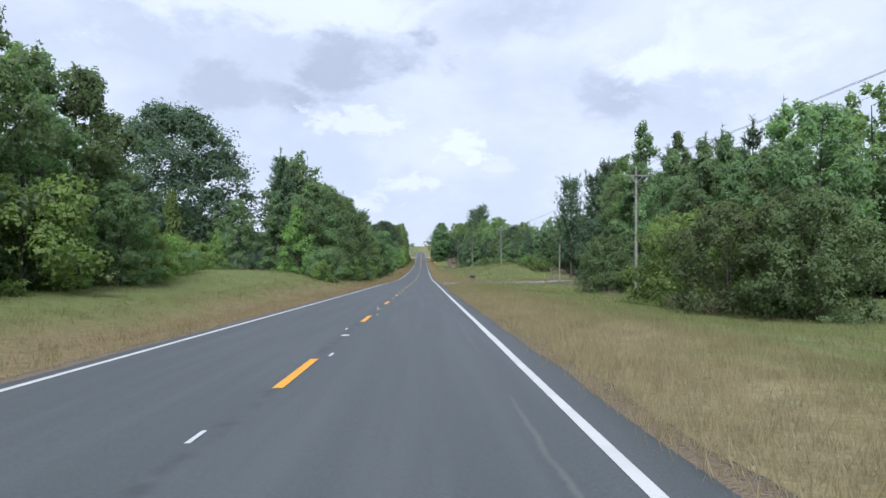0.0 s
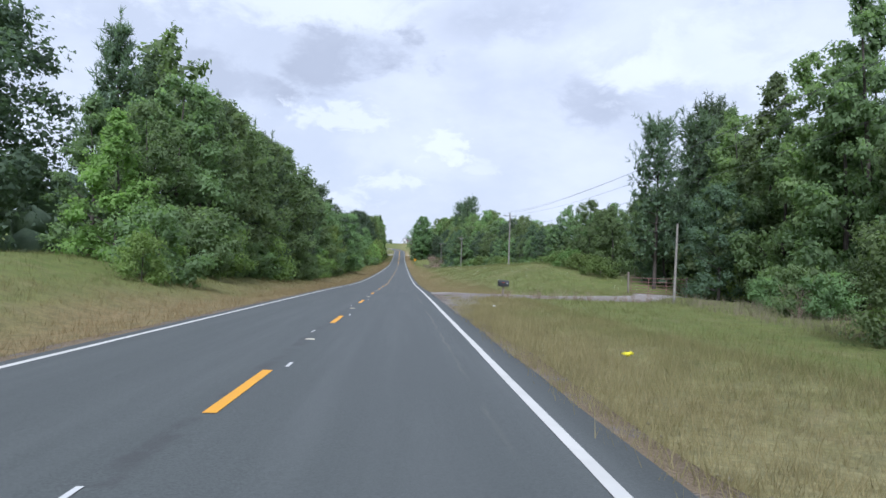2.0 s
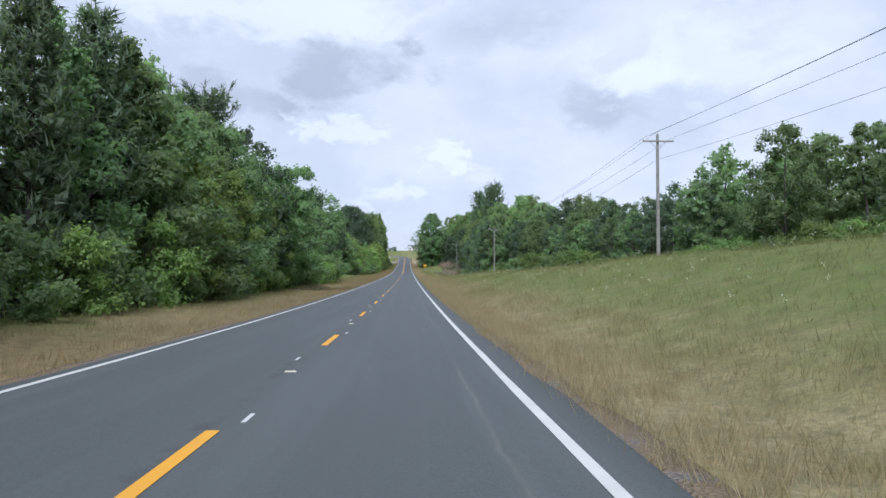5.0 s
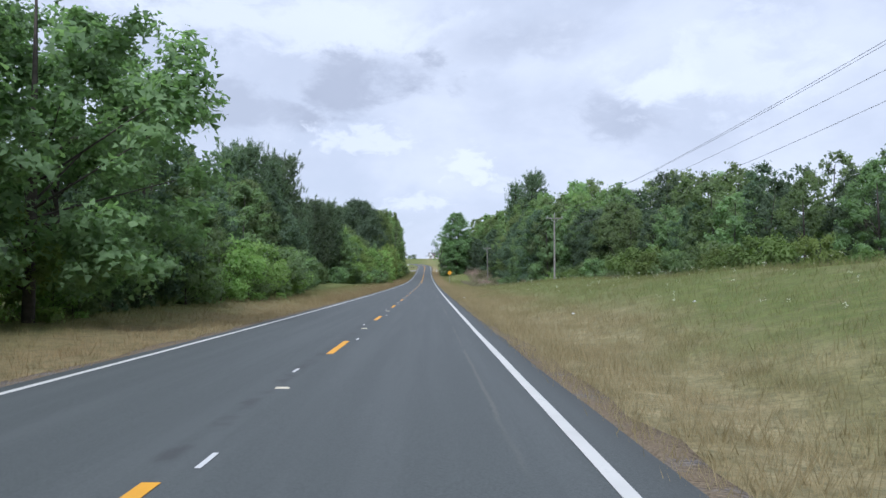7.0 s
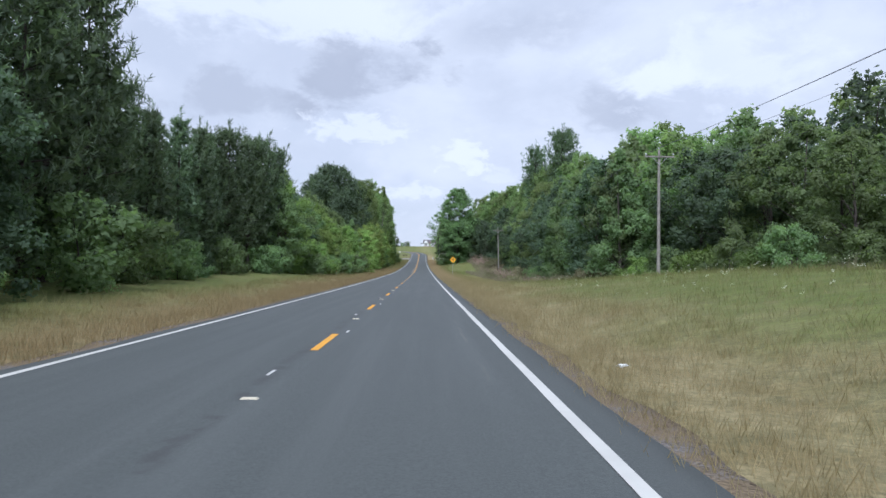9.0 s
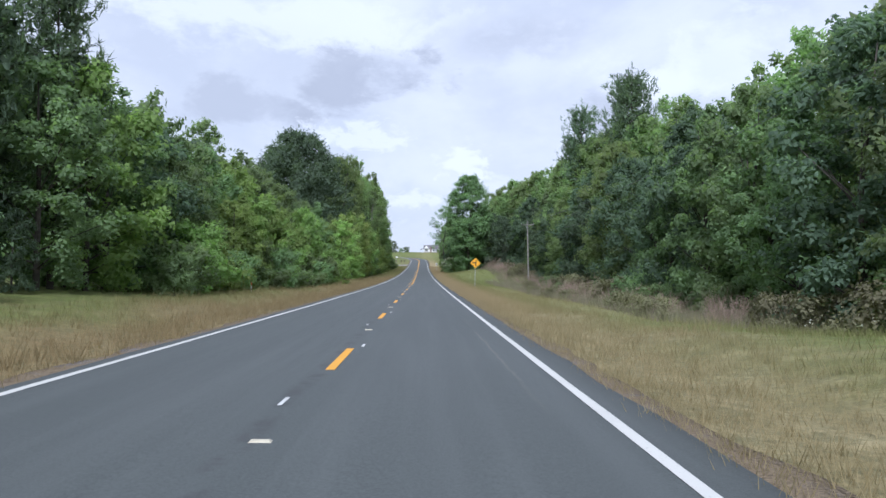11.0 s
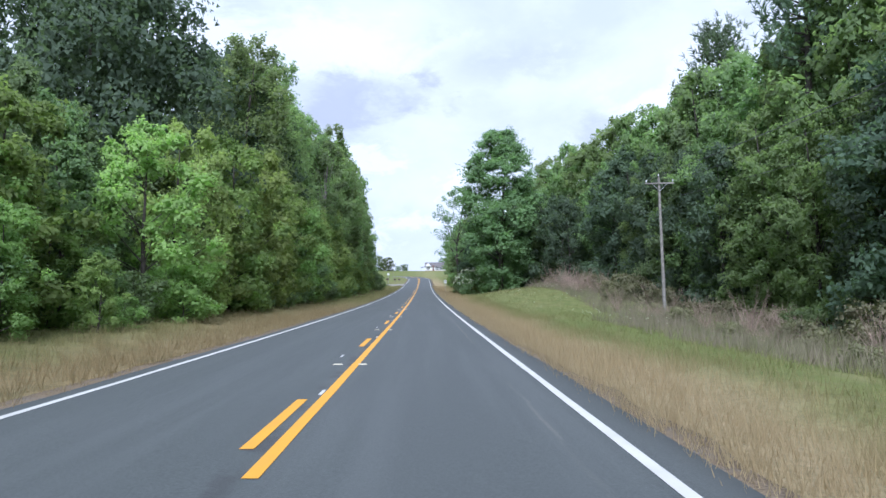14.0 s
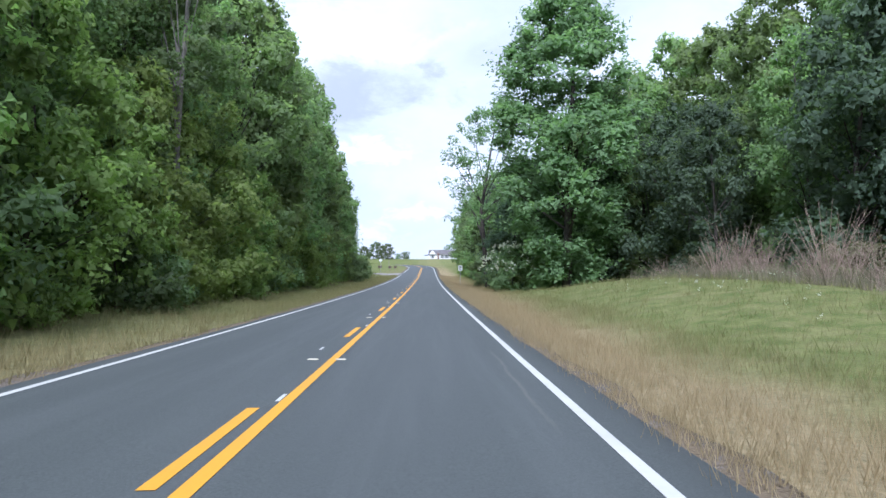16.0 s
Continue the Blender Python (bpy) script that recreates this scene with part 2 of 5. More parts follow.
def asphalt_material():
    k = Mat("worn_asphalt", 0.72, 0, 0.35)
    p = k.pos()
    x, y, z = k.xyz(p)
    grain = k.noise(p, 38.0, 5, 0.75)
    blot = k.noise(p, 0.55, 5, 0.6, (1.0, 0.22, 1.0))
    streak = k.noise(p, 2.2, 4, 0.6, (1.0, 0.03, 1.0))
    col = k.mix(k.ramp(grain, 0.3, 0.72), (0.050, 0.056, 0.054), (0.094, 0.103, 0.099))
    col = k.mix(k.ramp(blot, 0.35, 0.7, 0.0, 0.45), col, (0.068, 0.075, 0.073))
    col = k.mix(k.ramp(streak, 0.4, 0.7, 0.0, 0.3), col, (0.112, 0.120, 0.117))
    # tar-dark joint along the middle
    wob = k.math("MULTIPLY", k.math("SUBTRACT", k.noise(p, 0.8, 4), 0.5), 0.35)
    joint = k.ramp(k.math("ABSOLUTE", k.math("ADD", k.math("ADD", x, 0.02), wob)), 0.03, 0.16, 1.0, 0.0)
    joint = k.math("MULTIPLY", joint, k.ramp(k.noise(p, 1.6, 3), 0.45, 0.6))
    col = k.mix(k.math("MULTIPLY", joint, 0.6), col, (0.045, 0.045, 0.045))
    # thin faded scuff inside the edge line
    scuff = k.ramp(k.math("ABSOLUTE", k.math("SUBTRACT", k.math("ADD", x, k.math("MULTIPLY", wob, 0.5)), 2.78)), 0.0, 0.05, 1.0, 0.0)
    scuff = k.math("MULTIPLY", scuff, k.ramp(k.noise(p, 0.12, 4), 0.45, 0.6))
    col = k.mix(k.math("MULTIPLY", scuff, 0.22), col, (0.24, 0.22, 0.18))
    k.color(col)
    k.bump(grain, 0.35, 0.01)
    return k.m


def paint_material(name, col, worn):
    k = Mat(name, 0.65, 0, 0.3)
    p = k.pos()
    f = k.noise(p, 26.0, 5, 0.75)
    g = k.noise(p, 1.1, 4, 0.6)
    c = k.mix(k.ramp(k.math("ADD", k.math("MULTIPLY", f, 0.7), k.math("MULTIPLY", g, 0.3)), 0.30, 0.42, 0.75, 0.0), col, worn)
    c = k.mix(k.ramp(g, 0.35, 0.75, 0.0, 0.25), c, worn)
    k.color(c)
    k.bump(f, 0.2, 0.006)
    return k.m


def gravel_material():
    k = Mat("pale_gravel", 0.95, 0, 0.1)
    p = k.pos()
    v = k.n.new("ShaderNodeTexVoronoi")
    v.inputs["Scale"].default_value = 26.0
    k.l.new(p, v.inputs["Vector"])
    x, y, z = k.xyz(p)
    stone = k.mix(v.outputs["Distance"], (0.33, 0.30, 0.285), (0.13, 0.115, 0.105))
    grit = k.noise(p, 14.0, 4, 0.75)
    stone = k.mix(k.ramp(grit, 0.35, 0.7, 0.0, 0.55), stone, (0.15, 0.13, 0.12))
    dirt = k.ramp(k.noise(p, 0.55, 5, 0.65, (0.6, 1.3, 1.0)), 0.40, 0.62)
    c = k.mix(k.math("MULTIPLY", dirt, 0.8), stone, (0.155, 0.125, 0.098))
    # worn earth and thin turf where the gravel runs out along the verge
    thin = k.math("MULTIPLY", k.ramp(y, 78.0, 87.0, 1.0, 0.0), k.ramp(k.math("ADD", x, k.math("MULTIPLY", k.noise(p, 0.9, 4), 1.6)), 4.6, 5.7))
    c = k.mix(k.ramp(k.noise(p, 6.0, 4, 0.7), 0.45, 0.75, 0.0, 0.45), c, (0.36, 0.335, 0.315))
    pale = k.math("MULTIPLY", k.ramp(y, 91.5, 94.0), k.ramp(k.noise(p, 1.2, 4), 0.35, 0.6))
    c = k.mix(k.math("MULTIPLY", pale, 0.5), c, (0.42, 0.40, 0.375))
    soil = k.mix(k.noise(p, 8.0, 5, 0.75), (0.095, 0.095, 0.052), (0.245, 0.220, 0.130))
    c = k.mix(k.math("MULTIPLY", thin, 0.75), c, soil)
    k.color(c)
    k.bump(v.outputs["Distance"], 0.6, 0.03)
    return k.m


M_GROUND = ground_material()
M_BLADE = blade_material()


def weed_material():
    """Old stalks and rank weeds, olive to grey-brown, patch by patch."""
    k = Mat("rank_weeds", 0.9, 0, 0.1)
    p = k.pos()
    c = k.mix(k.ramp(k.noise(p, 0.35, 4, 0.6), 0.38, 0.62), (0.130, 0.138, 0.066), (0.215, 0.178, 0.132))
    c = k.mix(k.math("MULTIPLY", k.island(), 0.5), c, (0.29, 0.245, 0.18))
    k.color(k.mix(k.ramp(k.noise(p, 2.4, 3), 0.4, 0.7, 0.0, 0.5), c, (0.10, 0.105, 0.055)))
    return k.m


M_WEED = weed_material()
M_ASPHALT = asphalt_material()
M_WHITE = paint_material("white_line", (0.54, 0.53, 0.49), (0.28, 0.275, 0.255))
M_YELLOW = paint_material("yellow_line", (0.66, 0.32, 0.022), (0.38, 0.23, 0.06))
M_GRAVEL = gravel_material()


def grit_material():
    """Broken stone and brown earth along the pavement's edge."""
    k = Mat("shoulder_grit", 0.95, 0, 0.1)
    p = k.pos()
    v = k.n.new("ShaderNodeTexVoronoi")
    v.inputs["Scale"].default_value = 22.0
    k.l.new(p, v.inputs["Vector"])
    stone = k.mix(v.outputs["Distance"], (0.26, 0.24, 0.225), (0.07, 0.062, 0.055))
    earth = k.mix(k.noise(p, 7.0, 5, 0.75), (0.12, 0.09, 0.06), (0.24, 0.19, 0.125))
    c = k.mix(k.ramp(k.noise(p, 1.4, 5, 0.7), 0.30, 0.52), stone, earth)
    k.color(c)
    k.bump(v.outputs["Distance"], 0.8, 0.04)
    return k.m


M_SHOULDER = grit_material()
M_POLE = plain("weathered_pole", (0.23, 0.215, 0.19), 0.9, vary=0.35, scale=3.0, bump=0.4)
M_WOOD = plain("grey_post_wood", (0.20, 0.17, 0.14), 0.9, vary=0.35, scale=7.0, bump=0.4)
M_CERAMIC = plain("insulator", (0.55, 0.56, 0.56), 0.25, spec=0.5, vary=0.1)
M_WIRE = plain("aluminium_wire", (0.16, 0.16, 0.165), 0.5, 0.6, vary=0.1)
M_STEEL = plain("galvanised_steel", (0.42, 0.43, 0.43), 0.5, 0.7, vary=0.2)
M_BLACKBOX = plain("black_painted_steel", (0.028, 0.029, 0.032), 0.5, spec=0.4, vary=0.3)
M_GATE = plain("faded_red_gate_paint", (0.20, 0.105, 0.095), 0.7, vary=0.35)
M_SIGN_Y = plain("yellow_sheeting", (0.76, 0.37, 0.015), 0.45, spec=0.4, vary=0.06)
M_BLACK = plain("black_sheeting", (0.018, 0.018, 0.02), 0.5, vary=0.2)
M_SIGN_W = plain("white_sheeting", (0.72, 0.73, 0.72), 0.45, vary=0.06)
M_RED = plain("orange_red_cap", (0.62, 0.07, 0.03), 0.5, vary=0.1)
M_YELLOWBAG = plain("yellow_litter", (0.68, 0.60, 0.02), 0.5, vary=0.2)
M_SIDING = plain("white_siding", (0.74, 0.74, 0.73), 0.6, vary=0.06, scale=0.5)
M_ROOF = plain("grey_shingle", (0.135, 0.125, 0.125), 0.9, vary=0.25, scale=1.5)
M_SHUTTER = plain("dark_shutter", (0.03, 0.032, 0.036), 0.6)
M_BRICK = plain("brown_brick", (0.19, 0.13, 0.11), 0.9, vary=0.25)
M_BOXWOOD = plain("brown_box", (0.10, 0.075, 0.06), 0.8, vary=0.3)
M_GLASS = Mat("window_glass", 0.05, 0, 0.5)
M_GLASS.color((0.03, 0.035, 0.04))
M_GLASS = M_GLASS.m
k = Mat("puddle_water", 0.03, 0, 0.5)
k.color((0.10, 0.09, 0.075))
M_PUDDLE = k.m

# ---------- form of the land ----------
RY = np.array([-400, -45, 0, 45, 90, 135, 180, 225, 270, 315, 360, 405, 450, 495, 540, 585, 630, 660, 690, 720, 800.0])
RZ = np.array([6.5, 0.85, 0.0, -0.9, -1.76, -2.70, -3.08, -3.21, -3.21, -3.08, -2.80, -2.23, -1.34, -0.14, 1.5, 3.67, 5.9, 7.25, 8.2, 8.6, 8.7])


def hermite(xk, yk, q):
    """A smooth curve through a few heights."""
    m = np.gradient(yk, xk)
    q = np.clip(np.asarray(q, float), xk[0], xk[-1])
    i = np.clip(np.searchsorted(xk, q) - 1, 0, len(xk) - 2)
    d = xk[i + 1] - xk[i]
    u = (q - xk[i]) / d
    return ((1 + 2 * u) * (1 - u) ** 2 * yk[i] + u * (1 - u) ** 2 * d * m[i]
            + u * u * (3 - 2 * u) * yk[i + 1] + u * u * (u - 1) * d * m[i + 1])


def road_z(y):
    return hermite(RY, RZ, y)


def road_x(y):
    """The middle of the road: straight, then bending left over the crest."""
    y = np.asarray(y, float)
    drift = np.interp(y, [0, 120, 360, 480, 600], [0, 0.12, 0.06, -0.35, -0.45])
    return drift - np.clip(y - 600, 0, 400) ** 2 / 650


def smooth(a, b, v):
    u = np.clip((np.asarray(v, float) - a) / (b - a), 0, 1)
    return u * u * (3 - 2 * u)


BANK_Y = [-400, 20, 60, 80, 94, 100, 112, 134, 160, 190, 225, 262, 284, 302, 340, 390, 430, 480, 560, 640, 800]
BANK_R = [-0.9, -1.0, -0.85, -0.35, -0.05, 0.5, 1.95, 2.95, 2.8, 2.3, 1.65, 1.5, 0.3, -1.05, -1.25, -0.95, -0.55, -0.4, -0.2, 0.1, 0.3]
BANK_LY = [-400, 0, 30, 60, 90, 120, 150, 240, 275, 300, 330, 480, 800]
BANK_L = [0.1, 0.2, 0.8, 1.8, 1.9, 0.7, 0.3, 0.3, 0.7, 0.7, 0.2, 0.3, 0.2]


def wob(x, y, s):
    return np.sin(x * 1.31 / s + 0.7 * np.sin(y * 0.9 / s)) * np.cos(y * 1.07 / s + 1.3 * np.sin(x * 0.6 / s))


def ground_z(x, y):
    x, y = np.asarray(x, float), np.asarray(y, float)
    rx = x - road_x(y)
    z = road_z(y) - 0.03 - 0.065 * (1 - smooth(4.2, 5.4, np.abs(rx)))
    right = smooth(5.0, 19.0, rx) * np.interp(y, BANK_Y, BANK_R)
    right = right * (1 - smooth(92, 97, y) * (1 - smooth(190, 230, y)) * (0.5 * smooth(19, 32, rx) + 0.75 * smooth(12, 20, rx) * (1 - smooth(104, 118, y))))
    trough = -0.22 * np.exp(-((rx - 6.2) / 1.5) ** 2) * (1 - smooth(78, 82, y) * (1 - smooth(97, 101, y)))
    # grassy rise before the big vine-clad tree
    right = right + 1.7 * smooth(5.5, 15.5, rx) * (1 - smooth(19, 29, rx)) * smooth(397, 424, y) * (1 - smooth(440, 466, y))
    left = smooth(5.5, 17.0, -rx) * np.interp(y, BANK_LY, BANK_L) - 0.18 * np.exp(-((rx + 6.6) / 1.5) ** 2)
    z = z + np.where(rx > 0, right + trough, left)
    off = smooth(4.2, 7.0, np.abs(rx))
    z = z + off * (0.06 * wob(x, y, 2.1) + 0.10 * wob(x + 9, y, 6.5)) * np.where((y > 79) & (y < 99) & (rx > 0) & (rx < 22), 0.2, 1)
    z = z + smooth(30, 200, np.abs(rx)) * 1.5 * wob(x, y, 90.0)
    z = z + smooth(690, 800, y) * 5.6 - smooth(860, 1500, y) * 4
    return z


def gz(x, y):
    return float(ground_z(x, y))


# ---------- mesh helpers ----------
def mesh_of(name, verts, faces, mats, index=None, smooth_shade=False):
    me = bpy.data.meshes.new(name)
    verts = np.asarray(verts, np.float32)
    sizes = np.array([len(f) for f in faces], np.int32) if isinstance(faces, list) else np.full(len(faces), faces.shape[1], np.int32)
    flat = np.concatenate([np.asarray(f) for f in faces]) if isinstance(faces, list) else faces.ravel()
    me.vertices.add(len(verts))
    me.vertices.foreach_set("co", verts.ravel())
    me.loops.add(len(flat))
    me.loops.foreach_set("vertex_index", flat.astype(np.int32))
    me.polygons.add(len(sizes))
    starts = np.concatenate([[0], np.cumsum(sizes)[:-1]]).astype(np.int32)
    me.polygons.foreach_set("loop_start", starts)
    for m in (mats if isinstance(mats, (list, tuple)) else [mats]):
        me.materials.append(m)
    if index is not None:
        me.polygons.foreach_set("material_index", np.asarray(index, np.int32))
    if smooth_shade:
        me.polygons.foreach_set("use_smooth", np.ones(len(sizes), bool))
    me.update(calc_edges=True)
    me.validate()
    return me


def empty(name, m, label, category, group="", kind=""):
    ob = new(name)
    ob.empty_display_size = 0.3
    ob.matrix_basis = m
    return tagged(ob, label, category, group, kind)


def part(name, bm, material, parent, label=""):
    """Link a bmesh as one mesh object under a thing."""
    me = bpy.data.meshes.new(name)
    bm.to_mesh(me)
    bm.free()
    me.materials.append(material)
    ob = new(name, me)
    ob.parent = parent
    return tagged(ob, label)


def part_mesh(name, me, parent, label=""):
    ob = new(name, me)
    ob.parent = parent
    return tagged(ob, label)


def box(bm, cx, cy, cz, sx, sy, sz, bevel=0.0, turn=None):
    r = bmesh.ops.create_cube(bm, size=1.0)
    m = Matrix.Translation((cx, cy, cz)) @ (turn or Matrix()) @ Matrix.Diagonal((sx, sy, sz, 1))
    bmesh.ops.transform(bm, matrix=m, verts=r["verts"])
    if bevel:
        es = list({e for v in r["verts"] for e in v.link_edges})
        bmesh.ops.bevel(bm, geom=es, offset=bevel, segments=2, affect="EDGES", profile=0.6)
    return bm


def tube(bm, a, b, r0, r1=None, n=10):
    a, b = V3(a), V3(b)
    d = b - a
    r = bmesh.ops.create_cone(bm, cap_ends=True, segments=n, radius1=r0, radius2=r0 if r1 is None else r1, depth=d.length)
    m = Matrix.Translation((a + b) / 2) @ d.to_track_quat("Z", "Y").to_matrix().to_4x4()
    bmesh.ops.transform(bm, matrix=m, verts=r["verts"])
    return bm


def bm_new():
    return bmesh.new()


# ---------- ground, road ----------
def build_ground():
    xs = np.concatenate([[-2600, -1500, -800, -400, -220, -140, -100, -75], np.arange(-60, -8, 2.0), np.arange(-8, 8.1, 0.5),
                         np.arange(10, 61, 2.0), [75, 100, 140, 220, 400, 800, 1500, 2600]])
    ys = np.concatenate([[-2600, -1200, -500, -200, -100], np.arange(-60, 721, 2.5), np.arange(726, 870, 6.0), [900, 960, 1050, 1200, 1500, 2000, 3200]])
    gx, gy = np.meshgrid(xs, ys)
    px = gx + road_x(gy) * (np.abs(gx) < 80)
    z = ground_z(px, gy)
    under = np.abs(gx + 0.08) < 3.7
    z = np.where(under, road_z(gy) - 0.10, z)
    vs = np.stack([px, gy, z], -1).reshape(-1, 3)
    w = len(xs)
    i = (np.arange(len(ys) - 1)[:, None] * w + np.arange(w - 1)).ravel()
    fs = np.stack([i, i + 1, i + w + 1, i + w], -1)
    return tagged(new("ground", mesh_of("ground", vs, fs, M_GROUND, smooth_shade=True)),
                  "rolling roadside ground with patchy green and tan grass", "ground", kind="structure")


def ribbon(x0, x1, y0, y1, lift, mat, name, step=3.0, thick=0.0, ragged=0.0, seed=0):
    """A strip that lies along the road, between two distances from its middle."""
    n = max(2, int(math.ceil((y1 - y0) / step)) + 1)
    ys = np.linspace(y0, y1, n)
    rng = np.random.RandomState(seed)
    cx, cz = road_x(ys), road_z(ys)
    a, b = x0 + ragged * rng.randn(n), x1 + ragged * rng.randn(n)
    mid = (a + b) / 2
    crown = lambda off: -0.02 * np.abs(off)
    rows = [(a, -thick), (a, 0), (mid, 0), (b, 0), (b, -thick)] if thick else [(a, 0), (mid, 0), (b, 0)]
    vs = np.stack([np.stack([cx + o, ys, cz + crown(o) + lift + d], -1) for o, d in rows], 1).reshape(-1, 3)
    w = len(rows)
    i = (np.arange(n - 1)[:, None] * w + np.arange(w - 1)).ravel()
    return mesh_of(name, vs, np.stack([i, i + 1, i + w + 1, i + w], -1), mat)


ground = build_ground()
shoulder_r = tagged(new("gravel_shoulder_right", ribbon(3.7, 4.22, -60, 67.5, 0.004, M_SHOULDER, "gravel_shoulder", 1.2, 0.12, 0.09, 3)),
                    "narrow gritty shoulder beside the asphalt", "shoulder", kind="structure")
tagged(new("gravel_shoulder_right_far", ribbon(3.7, 4.25, 97.6, 700, 0.004, M_SHOULDER, "gravel_shoulder", 1.2, 0.12, 0.09, 6)),
       "narrow gritty shoulder beside the asphalt", "shoulder", kind="structure")
shoulder_l = tagged(new("gravel_shoulder_left", ribbon(-4.4, -3.85, -60, 700, 0.004, M_SHOULDER, "gravel_shoulder", 1.2, 0.12, 0.09, 4)),
                    "narrow gritty shoulder beside the asphalt", "shoulder", kind="structure")


def build_road():
    ys = np.arange(-60, 726, 2.5)
    n = len(ys)
    rng = np.random.RandomState(5)
    offs = np.array([-4.02, -4.0, -3.62, -1.8, 0.0, 1.7, 3.3, 3.85, 3.87])
    jit = np.zeros((n, len(offs)))
    jit[:, :2] = 0.035 * rng.randn(n, 1)
    jit[:, -2:] = 0.04 * rng.randn(n, 1)
    o = offs + jit
    z = road_z(ys)[:, None] - 0.02 * np.abs(o) + 0.02
    z[:, 0] -= 0.12
    z[:, -1] -= 0.12
    vs = np.stack([road_x(ys)[:, None] + o, np.repeat(ys[:, None], len(offs), 1), z], -1).reshape(-1, 3)
    w = len(offs)
    i = (np.arange(n - 1)[:, None] * w + np.arange(w - 1)).ravel()
    return tagged(new("road", mesh_of("road", vs, np.stack([i, i + 1, i + w + 1, i + w], -1), M_ASPHALT)),
                  "two-lane grey asphalt road with painted lines", "road", kind="structure")


road = build_road()
LIFT = 0.026
CYCLE, DASH = 12.192, 3.048
part_mesh("edge_line", ribbon(3.235, 3.37, -60, 722, LIFT, M_WHITE, "edge_line", 2.5, 0, 0.004, 1), road, "white edge line")
part_mesh("edge_line", ribbon(-3.69, -3.555, -60, 546, LIFT, M_WHITE, "edge_line", 2.5, 0, 0.004, 2), road, "white edge line")
part_mesh("edge_line", ribbon(-3.69, -3.555, 558, 722, LIFT, M_WHITE, "edge_line", 2.5, 0, 0.004, 2), road, "white edge line")
part_mesh("solid_line", ribbon(-0.02, 0.115, 352.5, 722, LIFT, M_YELLOW, "solid_line", 2.5, 0, 0.003, 3), road, "solid yellow no-passing line")


def build_marks():
    m_mark = plain("reflector_body", (0.46, 0.42, 0.32), 0.4, vary=0.2)
    m_tick = paint_material("faded_tick", (0.55, 0.55, 0.53), (0.25, 0.25, 0.24))
    bm = bm_new()
    r = bmesh.ops.create_cube(bm, size=1.0)
    bmesh.ops.transform(bm, matrix=Matrix.Diagonal((0.19, 0.10, 0.018, 1)), verts=r["verts"])
    for v in bm.verts:
        if v.co.z > 0:
            v.co.x *= 0.8
            v.co.y *= 0.35
    me = bpy.data.meshes.new("reflector")
    bm.to_mesh(me)
    bm.free()
    me.materials.append(m_mark)
    for kk in range(-4, 58):
        y0 = kk * CYCLE
        mid = -0.23 if kk >= 29 else 0.0
        if kk < 44:
            part_mesh("lane_dash", ribbon(mid - 0.068, mid + 0.068, y0, y0 + DASH, LIFT, M_YELLOW, "lane_dash", 1.5), road)
        else:
            part_mesh("lane_dash", ribbon(mid - 0.068, mid + 0.068, y0, y0 + CYCLE, LIFT, M_YELLOW, "lane_dash", 3), road)
        for off in ((-0.30, 0.17) if kk >= 28 else (0.0,)):
            ym = y0 + 7.62
            ob = part_mesh("reflector", me, road)
            ob.matrix_basis = pose(float(road_x(ym)) + off, ym, float(road_z(ym)) + 0.027)
        if kk < 45:
            for off, yy, ln in ((0.19, y0 + 3.45, 0.5), (-0.17, y0 + 9.3, 0.5)):
                off = off - (0.25 if kk >= 29 else 0)
                part_mesh("paint_tick", ribbon(off - 0.025, off + 0.025, yy, yy + ln, LIFT, m_tick, "paint_tick", 1), road)


build_marks()


# ---------- grass ----------
def blades(name, n, region, height, width, lean, seed, label, mat=None, m=5):
    """Loose grass: many tufts of five tapering blades."""
    rng = np.random.RandomState(seed)
    x, y = region(rng, n)
    n = len(x)
    bx = np.repeat(x, m) + rng.randn(n * m) * 0.13
    by = np.repeat(y, m) + rng.randn(n * m) * 0.13
    bz = ground_z(bx, by) - 0.02
    h = np.repeat(height(rng, x, y), m) * rng.uniform(0.45, 1.15, n * m)
    a = rng.uniform(0, 2 * np.pi, n * m)
    w = width * rng.uniform(0.6, 1.3, n * m)
    base = np.stack([bx, by, bz], -1)
    side = np.stack([np.cos(a), np.sin(a), 0 * a], -1) * w[:, None]
    ll = rng.uniform(0, 2 * np.pi, n * m)
    tip = base + np.stack([np.cos(ll) * lean * h, np.sin(ll) * lean * h, h], -1)
    vs = np.stack([base - side, base + side, tip], 1).reshape(-1, 3)
    fs = np.arange(len(vs)).reshape(-1, 3)
    return tagged(new(name, mesh_of(name, vs, fs, mat or M_BLADE)), label, "grass", kind="stuff")


def drive_near(x):
    return np.interp(x, [3.8, 4.6, 5.3, 6.2, 7.2, 8, 10, 14, 18, 20, 22, 24, 26.5], [66, 70, 75.5, 82, 86.2, 87.6, 88.5, 89.0, 90.0, 92.8, 96.5, 100.5, 103.5])


def drive_far(x):
    return np.interp(x, [3.8, 5.0, 6.2, 8, 12.5, 17.5, 20, 21.6, 26.5], [98.6, 96.4, 94.6, 93.6, 93.9, 95.4, 98.5, 104, 105])


def in_drive(x, y):
    return (x > 3.5) & (x < 26.5) & (y > drive_near(x)) & (y < drive_far(x))


